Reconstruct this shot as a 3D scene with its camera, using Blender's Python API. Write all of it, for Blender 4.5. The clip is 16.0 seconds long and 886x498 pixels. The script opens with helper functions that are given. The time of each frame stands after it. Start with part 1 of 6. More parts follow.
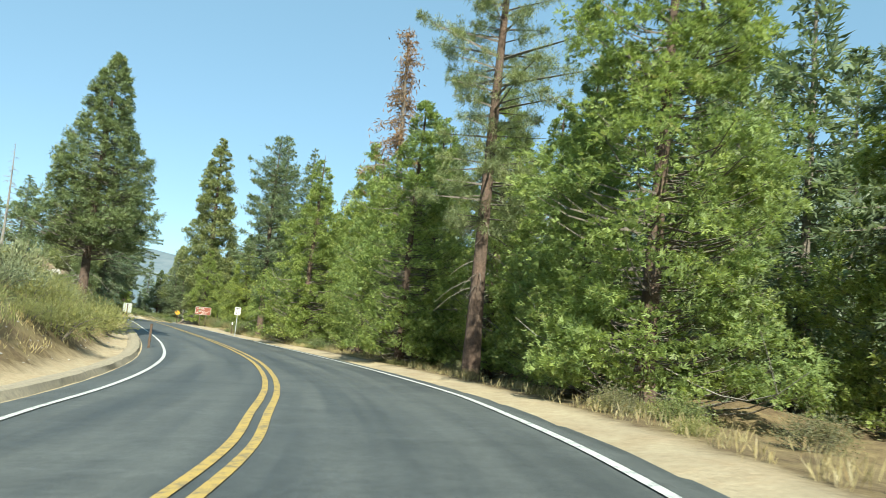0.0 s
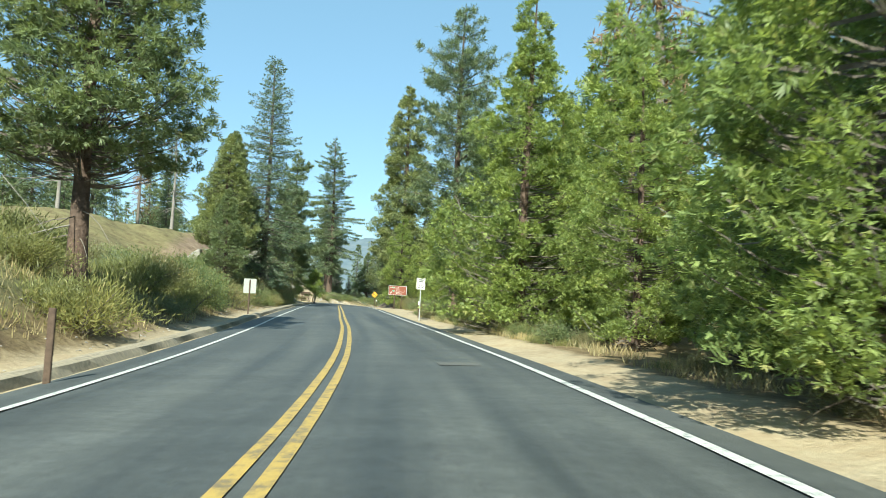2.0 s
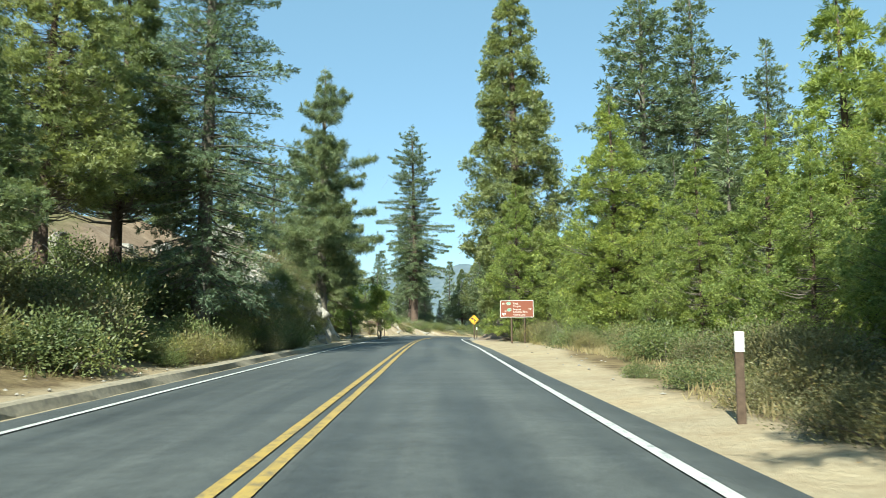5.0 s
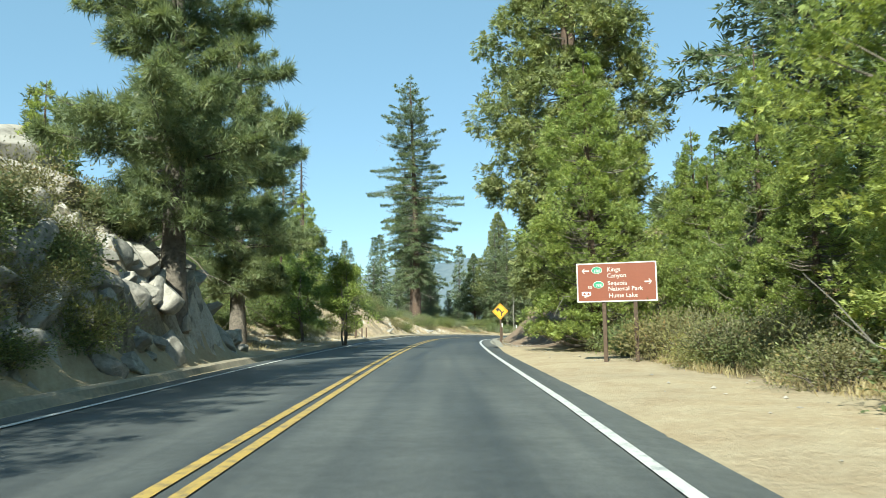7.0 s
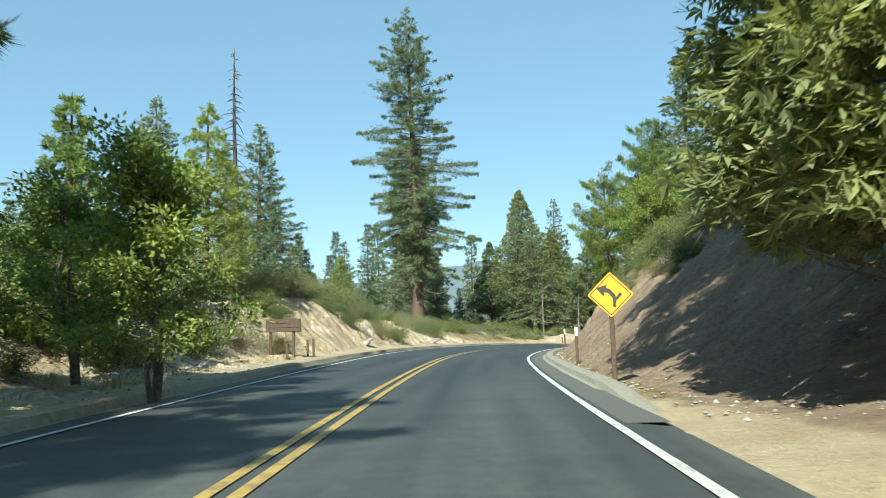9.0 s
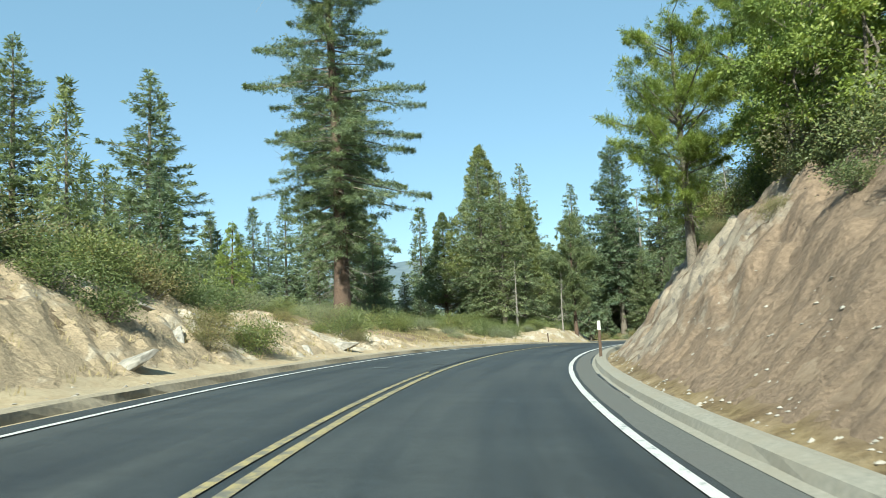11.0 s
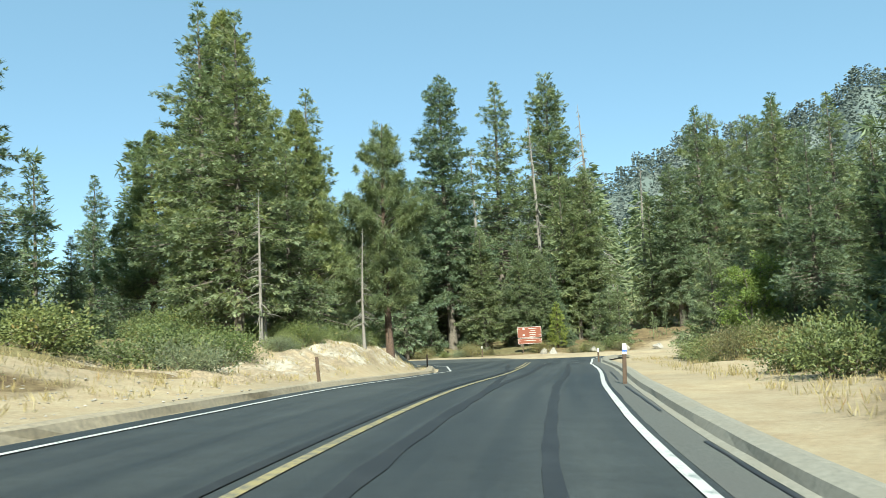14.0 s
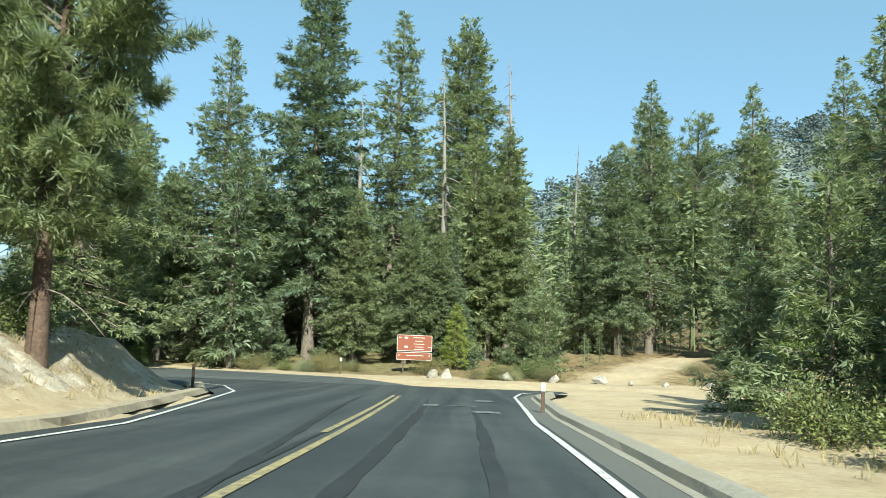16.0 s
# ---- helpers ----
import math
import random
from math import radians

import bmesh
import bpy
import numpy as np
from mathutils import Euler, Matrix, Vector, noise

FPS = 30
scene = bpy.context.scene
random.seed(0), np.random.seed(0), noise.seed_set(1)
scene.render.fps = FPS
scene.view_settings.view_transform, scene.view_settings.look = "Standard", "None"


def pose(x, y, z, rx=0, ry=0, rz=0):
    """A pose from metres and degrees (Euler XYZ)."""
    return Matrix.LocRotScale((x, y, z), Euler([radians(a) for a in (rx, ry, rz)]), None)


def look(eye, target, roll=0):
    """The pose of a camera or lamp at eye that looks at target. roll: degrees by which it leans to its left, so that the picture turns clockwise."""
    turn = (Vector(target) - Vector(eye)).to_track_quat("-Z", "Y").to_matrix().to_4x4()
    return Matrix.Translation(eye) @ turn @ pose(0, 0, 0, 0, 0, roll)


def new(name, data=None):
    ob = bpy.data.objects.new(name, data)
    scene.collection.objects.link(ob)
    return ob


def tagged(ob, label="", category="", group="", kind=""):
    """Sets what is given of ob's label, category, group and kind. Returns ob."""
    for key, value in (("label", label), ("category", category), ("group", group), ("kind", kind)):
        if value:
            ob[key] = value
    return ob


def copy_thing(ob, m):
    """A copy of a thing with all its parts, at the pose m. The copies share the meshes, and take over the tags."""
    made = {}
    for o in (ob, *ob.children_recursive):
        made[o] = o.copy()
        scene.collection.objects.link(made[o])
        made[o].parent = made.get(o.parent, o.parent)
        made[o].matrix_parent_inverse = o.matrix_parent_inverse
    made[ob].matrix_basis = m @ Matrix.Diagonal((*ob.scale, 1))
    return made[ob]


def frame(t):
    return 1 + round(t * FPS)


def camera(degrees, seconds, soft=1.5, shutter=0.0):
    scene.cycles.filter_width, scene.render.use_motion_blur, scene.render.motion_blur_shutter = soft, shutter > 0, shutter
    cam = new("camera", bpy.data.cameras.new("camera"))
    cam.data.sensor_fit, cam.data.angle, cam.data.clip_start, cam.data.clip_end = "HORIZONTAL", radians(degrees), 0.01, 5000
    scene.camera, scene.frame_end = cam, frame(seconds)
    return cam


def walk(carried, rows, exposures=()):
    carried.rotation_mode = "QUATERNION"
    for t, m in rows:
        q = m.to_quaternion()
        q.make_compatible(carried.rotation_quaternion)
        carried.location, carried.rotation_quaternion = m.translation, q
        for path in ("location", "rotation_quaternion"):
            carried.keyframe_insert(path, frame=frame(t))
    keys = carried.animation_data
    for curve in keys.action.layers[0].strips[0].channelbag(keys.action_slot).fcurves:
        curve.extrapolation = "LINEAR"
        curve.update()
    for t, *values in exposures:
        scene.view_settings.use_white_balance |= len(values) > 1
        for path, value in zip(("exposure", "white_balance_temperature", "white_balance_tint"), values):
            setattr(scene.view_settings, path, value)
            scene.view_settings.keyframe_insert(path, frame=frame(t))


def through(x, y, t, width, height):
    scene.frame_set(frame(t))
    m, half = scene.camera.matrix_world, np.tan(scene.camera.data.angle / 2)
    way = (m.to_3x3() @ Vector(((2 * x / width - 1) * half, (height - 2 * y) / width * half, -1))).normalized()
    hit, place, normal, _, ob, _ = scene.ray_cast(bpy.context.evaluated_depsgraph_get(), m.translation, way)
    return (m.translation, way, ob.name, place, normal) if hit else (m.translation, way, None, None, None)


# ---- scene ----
LENS = 58.0
cam = camera(LENS, 16.0, soft=0.6, shutter=0.12)
# seconds, eye x, y, z, yaw to the left, pitch up, roll
PATH = [
    (0, -0.000, -0.000, 1.080, 0.339, 7.265, 5.552),
    (0.5, -0.391, 5.933, 1.147, 4.574, 6.488, 5.191),
    (1, -1.208, 11.796, 1.191, 8.569, 5.684, 4.507),
    (1.5, -2.407, 17.592, 1.227, 12.193, 4.948, 3.715),
    (2, -4.003, 23.380, 1.258, 15.262, 4.487, 2.931),
    (2.5, -5.960, 29.482, 1.310, 17.728, 4.332, 2.177),
    (3, -8.109, 35.585, 1.390, 19.524, 4.565, 1.721),
    (3.5, -10.396, 41.761, 1.479, 20.722, 4.950, 1.235),
    (4, -12.782, 47.990, 1.576, 21.451, 5.400, 0.747),
    (4.5, -15.230, 54.251, 1.677, 21.837, 5.828, 0.283),
    (5, -17.700, 60.522, 1.781, 22.010, 6.148, -0.129),
    (5.5, -20.155, 66.783, 1.884, 22.097, 6.272, -0.461),
    (6, -22.557, 73.012, 1.985, 22.227, 6.113, -0.685),
    (6.5, -24.999, 79.179, 2.080, 22.402, 5.905, -0.860),
    (7, -27.545, 85.329, 2.163, 22.660, 5.777, -0.920),
    (7.5, -30.136, 91.406, 2.245, 22.973, 5.709, -0.925),
    (8, -32.773, 97.643, 2.319, 23.265, 5.815, -1.324),
    (8.5, -35.369, 103.894, 2.379, 23.398, 5.968, -1.589),
    (9, -37.909, 110.144, 2.427, 23.320, 6.116, -1.778),
    (9.5, -40.380, 116.381, 2.464, 22.978, 6.210, -1.945),
    (10, -42.767, 122.591, 2.491, 22.318, 6.201, -2.148),
    (10.5, -45.055, 128.761, 2.509, 21.289, 6.039, -2.444),
    (11, -47.231, 134.878, 2.518, 19.838, 5.673, -2.888),
    (11.5, -49.210, 141.107, 2.518, 17.886, 5.407, -3.222),
    (12, -50.963, 147.534, 2.477, 15.685, 5.257, -3.441),
    (12.5, -52.432, 154.056, 2.448, 13.341, 5.254, -3.633),
    (13, -53.544, 160.562, 2.408, 10.985, 5.339, -3.660),
    (13.5, -54.398, 167.139, 2.358, 8.529, 5.498, -3.379),
    (14, -54.989, 173.903, 2.295, 6.088, 5.850, -2.913),
    (14.5, -55.207, 180.729, 2.216, 3.659, 6.314, -1.982),
    (15, -55.091, 187.166, 2.116, 1.670, 6.685, -0.823),
    (15.5, -54.736, 193.371, 1.963, 0.168, 6.860, 0.527),
    (16, -54.344, 199.506, 1.774, -0.667, 6.772, 2.238),
]


def aimed(x, y, z, yaw, pitch, roll):
    """The pose of an eye by yaw to the left of +y, pitch up and roll as look() takes it."""
    a, b = radians(yaw), radians(pitch)
    way = Vector((-math.sin(a) * math.cos(b), math.cos(a) * math.cos(b), math.sin(b)))
    eye = Vector((x, y, z))
    return look(eye, eye + way, roll)


walk(cam, [(t, aimed(*row)) for t, *row in PATH], [(0.0, 1.3, 6600, -2.0), (2.0, 1.3, 6350, -4.0), (10.0, 1.2, 6400, -3.5), (13.0, 1.22, 6400, -3.5), (16.0, 1.32, 6450, -4.0)])

# ---- world and sun ----
SUN_FROM = Vector((0.16, -1.0, 0.80)).normalized()
world = bpy.data.worlds.new("world")
scene.world = world
world.use_nodes = True
wn = world.node_tree.nodes
sky = wn.new("ShaderNodeTexSky")
sky.sky_type = "NISHITA"
sky.sun_disc = False
sky.sun_elevation = math.asin(SUN_FROM.z)
sky.sun_rotation = math.atan2(SUN_FROM.x, SUN_FROM.y)
sky.altitude = 1800
sky.air_density, sky.dust_density, sky.ozone_density = 1.0, 0.7, 1.2
# thin smoke evens the sky out to a pale blue
smoke = wn.new("ShaderNodeMix")
smoke.data_type = "RGBA"
smoke.inputs[0].default_value = 0.6
smoke.inputs[7].default_value = (1.15, 2.05, 2.75, 1)
world.node_tree.links.new(sky.outputs[0], smoke.inputs[6])
world.node_tree.links.new(smoke.outputs[2], wn["Background"].inputs[0])
wn["Background"].inputs[1].default_value = 0.11
sun = new("sun", bpy.data.lights.new("sun", "SUN"))
sun.data.energy, sun.data.angle, sun.data.color = 4.6, radians(0.6), (1.0, 0.95, 0.86)
sun.matrix_world = look(SUN_FROM * 200, (0, 0, 0))

# ---- materials ----
MATS = {}


def nodes_of(name):
    m = bpy.data.materials.new(name)
    m.use_nodes = True
    MATS[name] = m
    nt = m.node_tree
    return m, nt, nt.nodes["Principled BSDF"]


def add(nt, kind, **values):
    n = nt.nodes.new(kind)
    for k, v in values.items():
        n.inputs[k.replace("_", " ")].default_value = v
    return n


def ramp(nt, fac, stops):
    r = nt.nodes.new("ShaderNodeValToRGB")
    els = r.color_ramp.elements
    while len(els) < len(stops):
        els.new(0.5)
    for e, (p, c) in zip(els, stops):
        e.position, e.color = p, (*c, 1)
    nt.links.new(fac, r.inputs[0])
    return r.outputs[0]


def noise_tex(nt, scale, detail=4.0, rough=0.55, vec=None):
    n = add(nt, "ShaderNodeTexNoise", Scale=scale, Detail=detail, Roughness=rough)
    if vec is None:
        vec = nt.nodes.new("ShaderNodeTexCoord").outputs["Object"]
    nt.links.new(vec, n.inputs["Vector"])
    return n.outputs["Fac"]


def mix_col(nt, fac, a, b, mode="MIX"):
    m = nt.nodes.new("ShaderNodeMix")
    m.data_type, m.blend_type = "RGBA", mode
    for sock, v in ((m.inputs[0], fac), (m.inputs[6], a), (m.inputs[7], b)):
        if hasattr(v, "is_output"):
            nt.links.new(v, sock)
        else:
            sock.default_value = v if isinstance(v, float) else (*v, 1)
    return m.outputs[2]


def bump(nt, bsdf, height, strength, dist):
    b = add(nt, "ShaderNodeBump", Strength=strength, Distance=dist)
    nt.links.new(height, b.inputs["Height"])
    nt.links.new(b.outputs[0], bsdf.inputs["Normal"])


def rough_mat(name, c1, c2, c3, small, large, rough=0.9, bumpy=0.5, dist=0.02, spec=0.3):
    """A matt surface in three tones at two scales, with relief."""
    m, nt, b = nodes_of(name)
    n1, n2 = noise_tex(nt, small, 6.0, 0.65), noise_tex(nt, large, 4.0, 0.6)
    col = mix_col(nt, n2, ramp(nt, n1, [(0.3, c1), (0.7, c2)]), c3)
    sharp = ramp(nt, n2, [(0.42, (0, 0, 0)), (0.62, (1, 1, 1))])
    col = mix_col(nt, sharp, ramp(nt, n1, [(0.3, c1), (0.7, c2)]), col)
    nt.links.new(col, b.inputs["Base Color"])
    b.inputs["Roughness"].default_value = rough
    b.inputs["Specular IOR Level"].default_value = spec
    bump(nt, b, n1, bumpy, dist)
    return m


def leaf_mat(name, dark, light, odd, through=0.3, gloss=0.45):
    """Foliage: each spray takes a tone of its own, and lets some light through."""
    m, nt, b = nodes_of(name)
    geo = nt.nodes.new("ShaderNodeNewGeometry")
    tone = ramp(nt, geo.outputs["Random Per Island"], [(0.0, dark), (0.8, light), (0.93, light), (1.0, odd)])
    whole = nt.nodes.new("ShaderNodeObjectInfo")
    hue = ramp(nt, whole.outputs["Random"], [(0.0, (0.84, 0.90, 0.92)), (1.0, (1.18, 1.12, 0.95))])
    patch = ramp(nt, noise_tex(nt, 0.9, 2.0), [(0.3, (0.78, 0.82, 0.86)), (0.7, (1.15, 1.1, 1.0))])
    col = mix_col(nt, 1.0, mix_col(nt, 1.0, tone, hue, "MULTIPLY"), patch, "MULTIPLY")
    nt.links.new(col, b.inputs["Base Color"])
    b.inputs["Roughness"].default_value = gloss
    b.inputs["Specular IOR Level"].default_value = 0.35
    tr = nt.nodes.new("ShaderNodeBsdfTranslucent")
    nt.links.new(mix_col(nt, 1.0, col, (1.2, 1.2, 0.75), "MULTIPLY"), tr.inputs[0])
    mx = nt.nodes.new("ShaderNodeMixShader")
    mx.inputs[0].default_value = through
    nt.links.new(b.outputs[0], mx.inputs[1])
    nt.links.new(tr.outputs[0], mx.inputs[2])
    nt.links.new(mx.outputs[0], nt.nodes["Material Output"].inputs[0])
    return m


def plain(name, color, rough=0.6, metal=0.0, var=0.12, scale=20.0):
    m, nt, b = nodes_of(name)
    n = noise_tex(nt, scale, 4.0)
    lo, hi = tuple(c * (1 - var) for c in color), tuple(min(1, c * (1 + var)) for c in color)
    nt.links.new(ramp(nt, n, [(0.3, lo), (0.7, hi)]), b.inputs["Base Color"])
    b.inputs["Roughness"].default_value, b.inputs["Metallic"].default_value = rough, metal
    return m


def ground_mat():
    """Soil: sand, dry grass, forest litter and bare rock, by the masks laid over the sheet."""
    m, nt, b = nodes_of("soil")
    att = nt.nodes.new("ShaderNodeAttribute")
    att.attribute_name = "cover"
    sep = nt.nodes.new("ShaderNodeSeparateColor")
    nt.links.new(att.outputs["Color"], sep.inputs[0])
    fine, mid, big = noise_tex(nt, 9.0, 8.0, 0.7), noise_tex(nt, 1.3, 6.0, 0.65), noise_tex(nt, 0.22, 4.0)
    litter = mix_col(nt, ramp(nt, mid, [(0.35, (0, 0, 0)), (0.65, (1, 1, 1))]), ramp(nt, fine, [(0.3, (0.07, 0.05, 0.03)), (0.7, (0.17, 0.125, 0.075))]),
                     ramp(nt, fine, [(0.3, (0.16, 0.12, 0.06)), (0.7, (0.28, 0.22, 0.12))]))
    sand = mix_col(nt, ramp(nt, mid, [(0.4, (0, 0, 0)), (0.7, (1, 1, 1))]), ramp(nt, fine, [(0.3, (0.33, 0.275, 0.185)), (0.7, (0.43, 0.365, 0.255))]),
                   ramp(nt, fine, [(0.3, (0.27, 0.205, 0.13)), (0.7, (0.37, 0.295, 0.195))]))
    grass = ramp(nt, mix_col(nt, 0.5, mid, fine), [(0.3, (0.085, 0.09, 0.045)), (0.55, (0.18, 0.17, 0.085)), (0.75, (0.27, 0.235, 0.13))])
    tilt = add(nt, "ShaderNodeMapping")
    tilt.inputs["Rotation"].default_value = (0.75, 0.5, 0.3)
    tilt.inputs["Scale"].default_value = (0.35, 1.5, 1.5)
    nt.links.new(nt.nodes.new("ShaderNodeTexCoord").outputs["Object"], tilt.inputs[0])
    ribs = noise_tex(nt, 1.1, 6.0, 0.65, tilt.outputs[0])
    rock = ramp(nt, mix_col(nt, 0.62, fine, ribs), [(0.3, (0.10, 0.075, 0.05)), (0.47, (0.19, 0.14, 0.10)), (0.6, (0.26, 0.20, 0.145)), (0.75, (0.38, 0.325, 0.25))])
    edge = ramp(nt, mid, [(0.3, (0.0, 0.0, 0.0)), (0.7, (1, 1, 1))])

    def masked(under, over, ch):
        w = nt.nodes.new("ShaderNodeMath")
        w.operation = "MULTIPLY_ADD"
        w.inputs[1].default_value = 1.9
        nt.links.new(sep.outputs[ch], w.inputs[0])
        k = nt.nodes.new("ShaderNodeMath")
        k.operation = "MULTIPLY_ADD"
        nt.links.new(edge, k.inputs[0])
        k.inputs[1].default_value, k.inputs[2].default_value = 0.8, -0.85
        nt.links.new(k.outputs[0], w.inputs[2])
        w.use_clamp = True
        return mix_col(nt, w.outputs[0], under, over)

    col = masked(masked(masked(litter, grass, 1), rock, 2), sand, 0)
    col = mix_col(nt, 1.0, col, ramp(nt, big, [(0.3, (0.85, 0.85, 0.86)), (0.7, (1.1, 1.08, 1.04))]), "MULTIPLY")
    nt.links.new(col, b.inputs["Base Color"])
    b.inputs["Roughness"].default_value = 0.95
    b.inputs["Specular IOR Level"].default_value = 0.12
    bump(nt, b, mix_col(nt, 0.4, mid, fine), 0.7, 0.12)
    return m


SOIL = ground_mat()


def asphalt_mat():
    m, nt, b = nodes_of("asphalt")
    uv = nt.nodes.new("ShaderNodeUVMap").outputs[0]
    grain, patchy = noise_tex(nt, 60.0, 8.0, 0.75), noise_tex(nt, 0.5, 5.0, 0.6)
    stretch = add(nt, "ShaderNodeMapping")
    stretch.inputs["Scale"].default_value = (0.9, 0.035, 1)
    nt.links.new(uv, stretch.inputs[0])
    tracks = noise_tex(nt, 1.6, 3.0, 0.5, stretch.outputs[0])
    cross = add(nt, "ShaderNodeMapping")
    cross.inputs["Scale"].default_value = (0.25, 1.4, 1)
    nt.links.new(uv, cross.inputs[0])
    laid = noise_tex(nt, 1.0, 4.0, 0.6, cross.outputs[0])
    base = ramp(nt, grain, [(0.25, (0.036, 0.042, 0.043)), (0.55, (0.069, 0.077, 0.076)), (0.8, (0.14, 0.147, 0.14))])
    base = mix_col(nt, 1.0, base, ramp(nt, tracks, [(0.3, (0.62, 0.64, 0.67)), (0.7, (1.36, 1.33, 1.28))]), "MULTIPLY")
    base = mix_col(nt, 1.0, base, ramp(nt, patchy, [(0.3, (0.88, 0.88, 0.9)), (0.7, (1.12, 1.11, 1.1))]), "MULTIPLY")
    base = mix_col(nt, 1.0, base, ramp(nt, laid, [(0.35, (0.90, 0.90, 0.90)), (0.65, (1.10, 1.10, 1.10))]), "MULTIPLY")
    base = mix_col(nt, 1.0, base, ramp(nt, noise_tex(nt, 7.0, 7.0, 0.78), [(0.3, (0.74, 0.74, 0.75)), (0.7, (1.27, 1.27, 1.26))]), "MULTIPLY")
    along = nt.nodes.new("ShaderNodeSeparateXYZ")
    nt.links.new(uv, along.inputs[0])
    newer = nt.nodes.new("ShaderNodeMapRange")
    newer.inputs["From Min"].default_value, newer.inputs["From Max"].default_value = 112.0, 138.0
    nt.links.new(along.outputs[1], newer.inputs["Value"])
    base = mix_col(nt, newer.outputs[0], base, mix_col(nt, 1.0, base, (0.50, 0.54, 0.57), "MULTIPLY"))
    nt.links.new(base, b.inputs["Base Color"])
    nt.links.new(ramp(nt, tracks, [(0.3, (0.6, 0.6, 0.6)), (0.7, (0.78, 0.78, 0.78))]), b.inputs["Roughness"])
    bump(nt, b, grain, 0.6, 0.012)
    return m


ASPHALT = asphalt_mat()


def paint_mat(name, color, under, wear):
    """Road paint, worn through to what lies under it."""
    m, nt, b = nodes_of(name)
    n, g = noise_tex(nt, 7.0, 8.0, 0.75), noise_tex(nt, 45.0, 4.0, 0.7)
    col = mix_col(nt, ramp(nt, n, [(wear, (1, 1, 1)), (wear + 0.12, (0, 0, 0))]), color, under)
    col = mix_col(nt, 1.0, col, ramp(nt, g, [(0.3, (0.82, 0.82, 0.82)), (0.7, (1.08, 1.08, 1.08))]), "MULTIPLY")
    nt.links.new(col, b.inputs["Base Color"])
    b.inputs["Roughness"].default_value = 0.6
    bump(nt, b, g, 0.2, 0.004)
    return m


WHITE_PAINT = paint_mat("white_paint", (0.52, 0.52, 0.50), (0.17, 0.2, 0.2), 0.36)
YELLOW_PAINT = paint_mat("yellow_paint", (0.42, 0.29, 0.075), (0.17, 0.135, 0.075), 0.40)
WORN_YELLOW = paint_mat("worn_yellow_paint", (0.34, 0.28, 0.13), (0.13, 0.125, 0.10), 0.43)
WORN_WHITE = paint_mat("worn_white_paint", (0.30, 0.31, 0.30), (0.09, 0.10, 0.10), 0.50)
TYRE_MARK = rough_mat("tyre_mark", (0.017, 0.018, 0.02), (0.03, 0.032, 0.034), (0.036, 0.038, 0.04), 40.0, 1.5, 0.55, 0.2, 0.005)
GUTTER = rough_mat("gutter_asphalt", (0.075, 0.08, 0.075), (0.125, 0.128, 0.118), (0.10, 0.10, 0.093), 30.0, 0.6, 0.85, 0.3, 0.01)
KERB = rough_mat("kerb_concrete", (0.19, 0.185, 0.155), (0.30, 0.285, 0.24), (0.24, 0.22, 0.175), 14.0, 0.9, 0.9, 0.4, 0.012)
BERM = rough_mat("dusty_berm", (0.19, 0.165, 0.125), (0.38, 0.325, 0.23), (0.27, 0.235, 0.175), 9.0, 0.8, 0.95, 0.6, 0.03)
GRANITE = rough_mat("granite", (0.15, 0.14, 0.12), (0.44, 0.415, 0.365), (0.29, 0.265, 0.23), 3.0, 0.7, 0.9, 0.8, 0.05)
BARK_RED = rough_mat("red_bark", (0.055, 0.036, 0.027), (0.155, 0.105, 0.078), (0.105, 0.078, 0.062), 9.0, 1.2, 0.95, 0.9, 0.06)
BARK_GREY = rough_mat("grey_bark", (0.07, 0.06, 0.05), (0.22, 0.19, 0.155), (0.15, 0.13, 0.11), 9.0, 1.2, 0.95, 0.9, 0.05)
DEAD_WOOD = rough_mat("dead_wood", (0.13, 0.12, 0.105), (0.30, 0.28, 0.25), (0.19, 0.165, 0.14), 12.0, 1.0, 0.9, 0.5, 0.02)
CEDAR = leaf_mat("cedar_leaf", (0.16, 0.21, 0.08), (0.36, 0.43, 0.165), (0.45, 0.44, 0.21), 0.5)
OLD_CEDAR = leaf_mat("old_cedar_leaf", (0.135, 0.165, 0.085), (0.28, 0.325, 0.175), (0.36, 0.34, 0.20), 0.46)
FIR = leaf_mat("fir_leaf", (0.11, 0.145, 0.095), (0.24, 0.295, 0.195), (0.31, 0.32, 0.21), 0.44)
PINE = leaf_mat("pine_needles", (0.115, 0.15, 0.095), (0.255, 0.305, 0.185), (0.33, 0.32, 0.195), 0.45)
OAK_LEAF = leaf_mat("oak_leaf", (0.11, 0.16, 0.045), (0.25, 0.32, 0.10), (0.33, 0.33, 0.13), 0.4)
RED_NEEDLES = leaf_mat("dead_needles", (0.17, 0.085, 0.04), (0.33, 0.19, 0.10), (0.36, 0.27, 0.18), 0.2)
MANZANITA = leaf_mat("shrub_leaf", (0.085, 0.11, 0.05), (0.19, 0.225, 0.095), (0.27, 0.22, 0.11), 0.3)
CHAPARRAL = leaf_mat("chaparral_leaf", (0.07, 0.10, 0.042), (0.165, 0.205, 0.08), (0.26, 0.24, 0.11), 0.3)
SAGE = leaf_mat("sage_leaf", (0.12, 0.14, 0.085), (0.23, 0.255, 0.16), (0.30, 0.28, 0.18), 0.25)
DRY_SHRUB = leaf_mat("dry_shrub_leaf", (0.12, 0.115, 0.06), (0.225, 0.215, 0.115), (0.32, 0.21, 0.11), 0.3)
WEEDS = leaf_mat("weed_leaf", (0.13, 0.145, 0.06), (0.26, 0.265, 0.11), (0.36, 0.31, 0.15), 0.35)
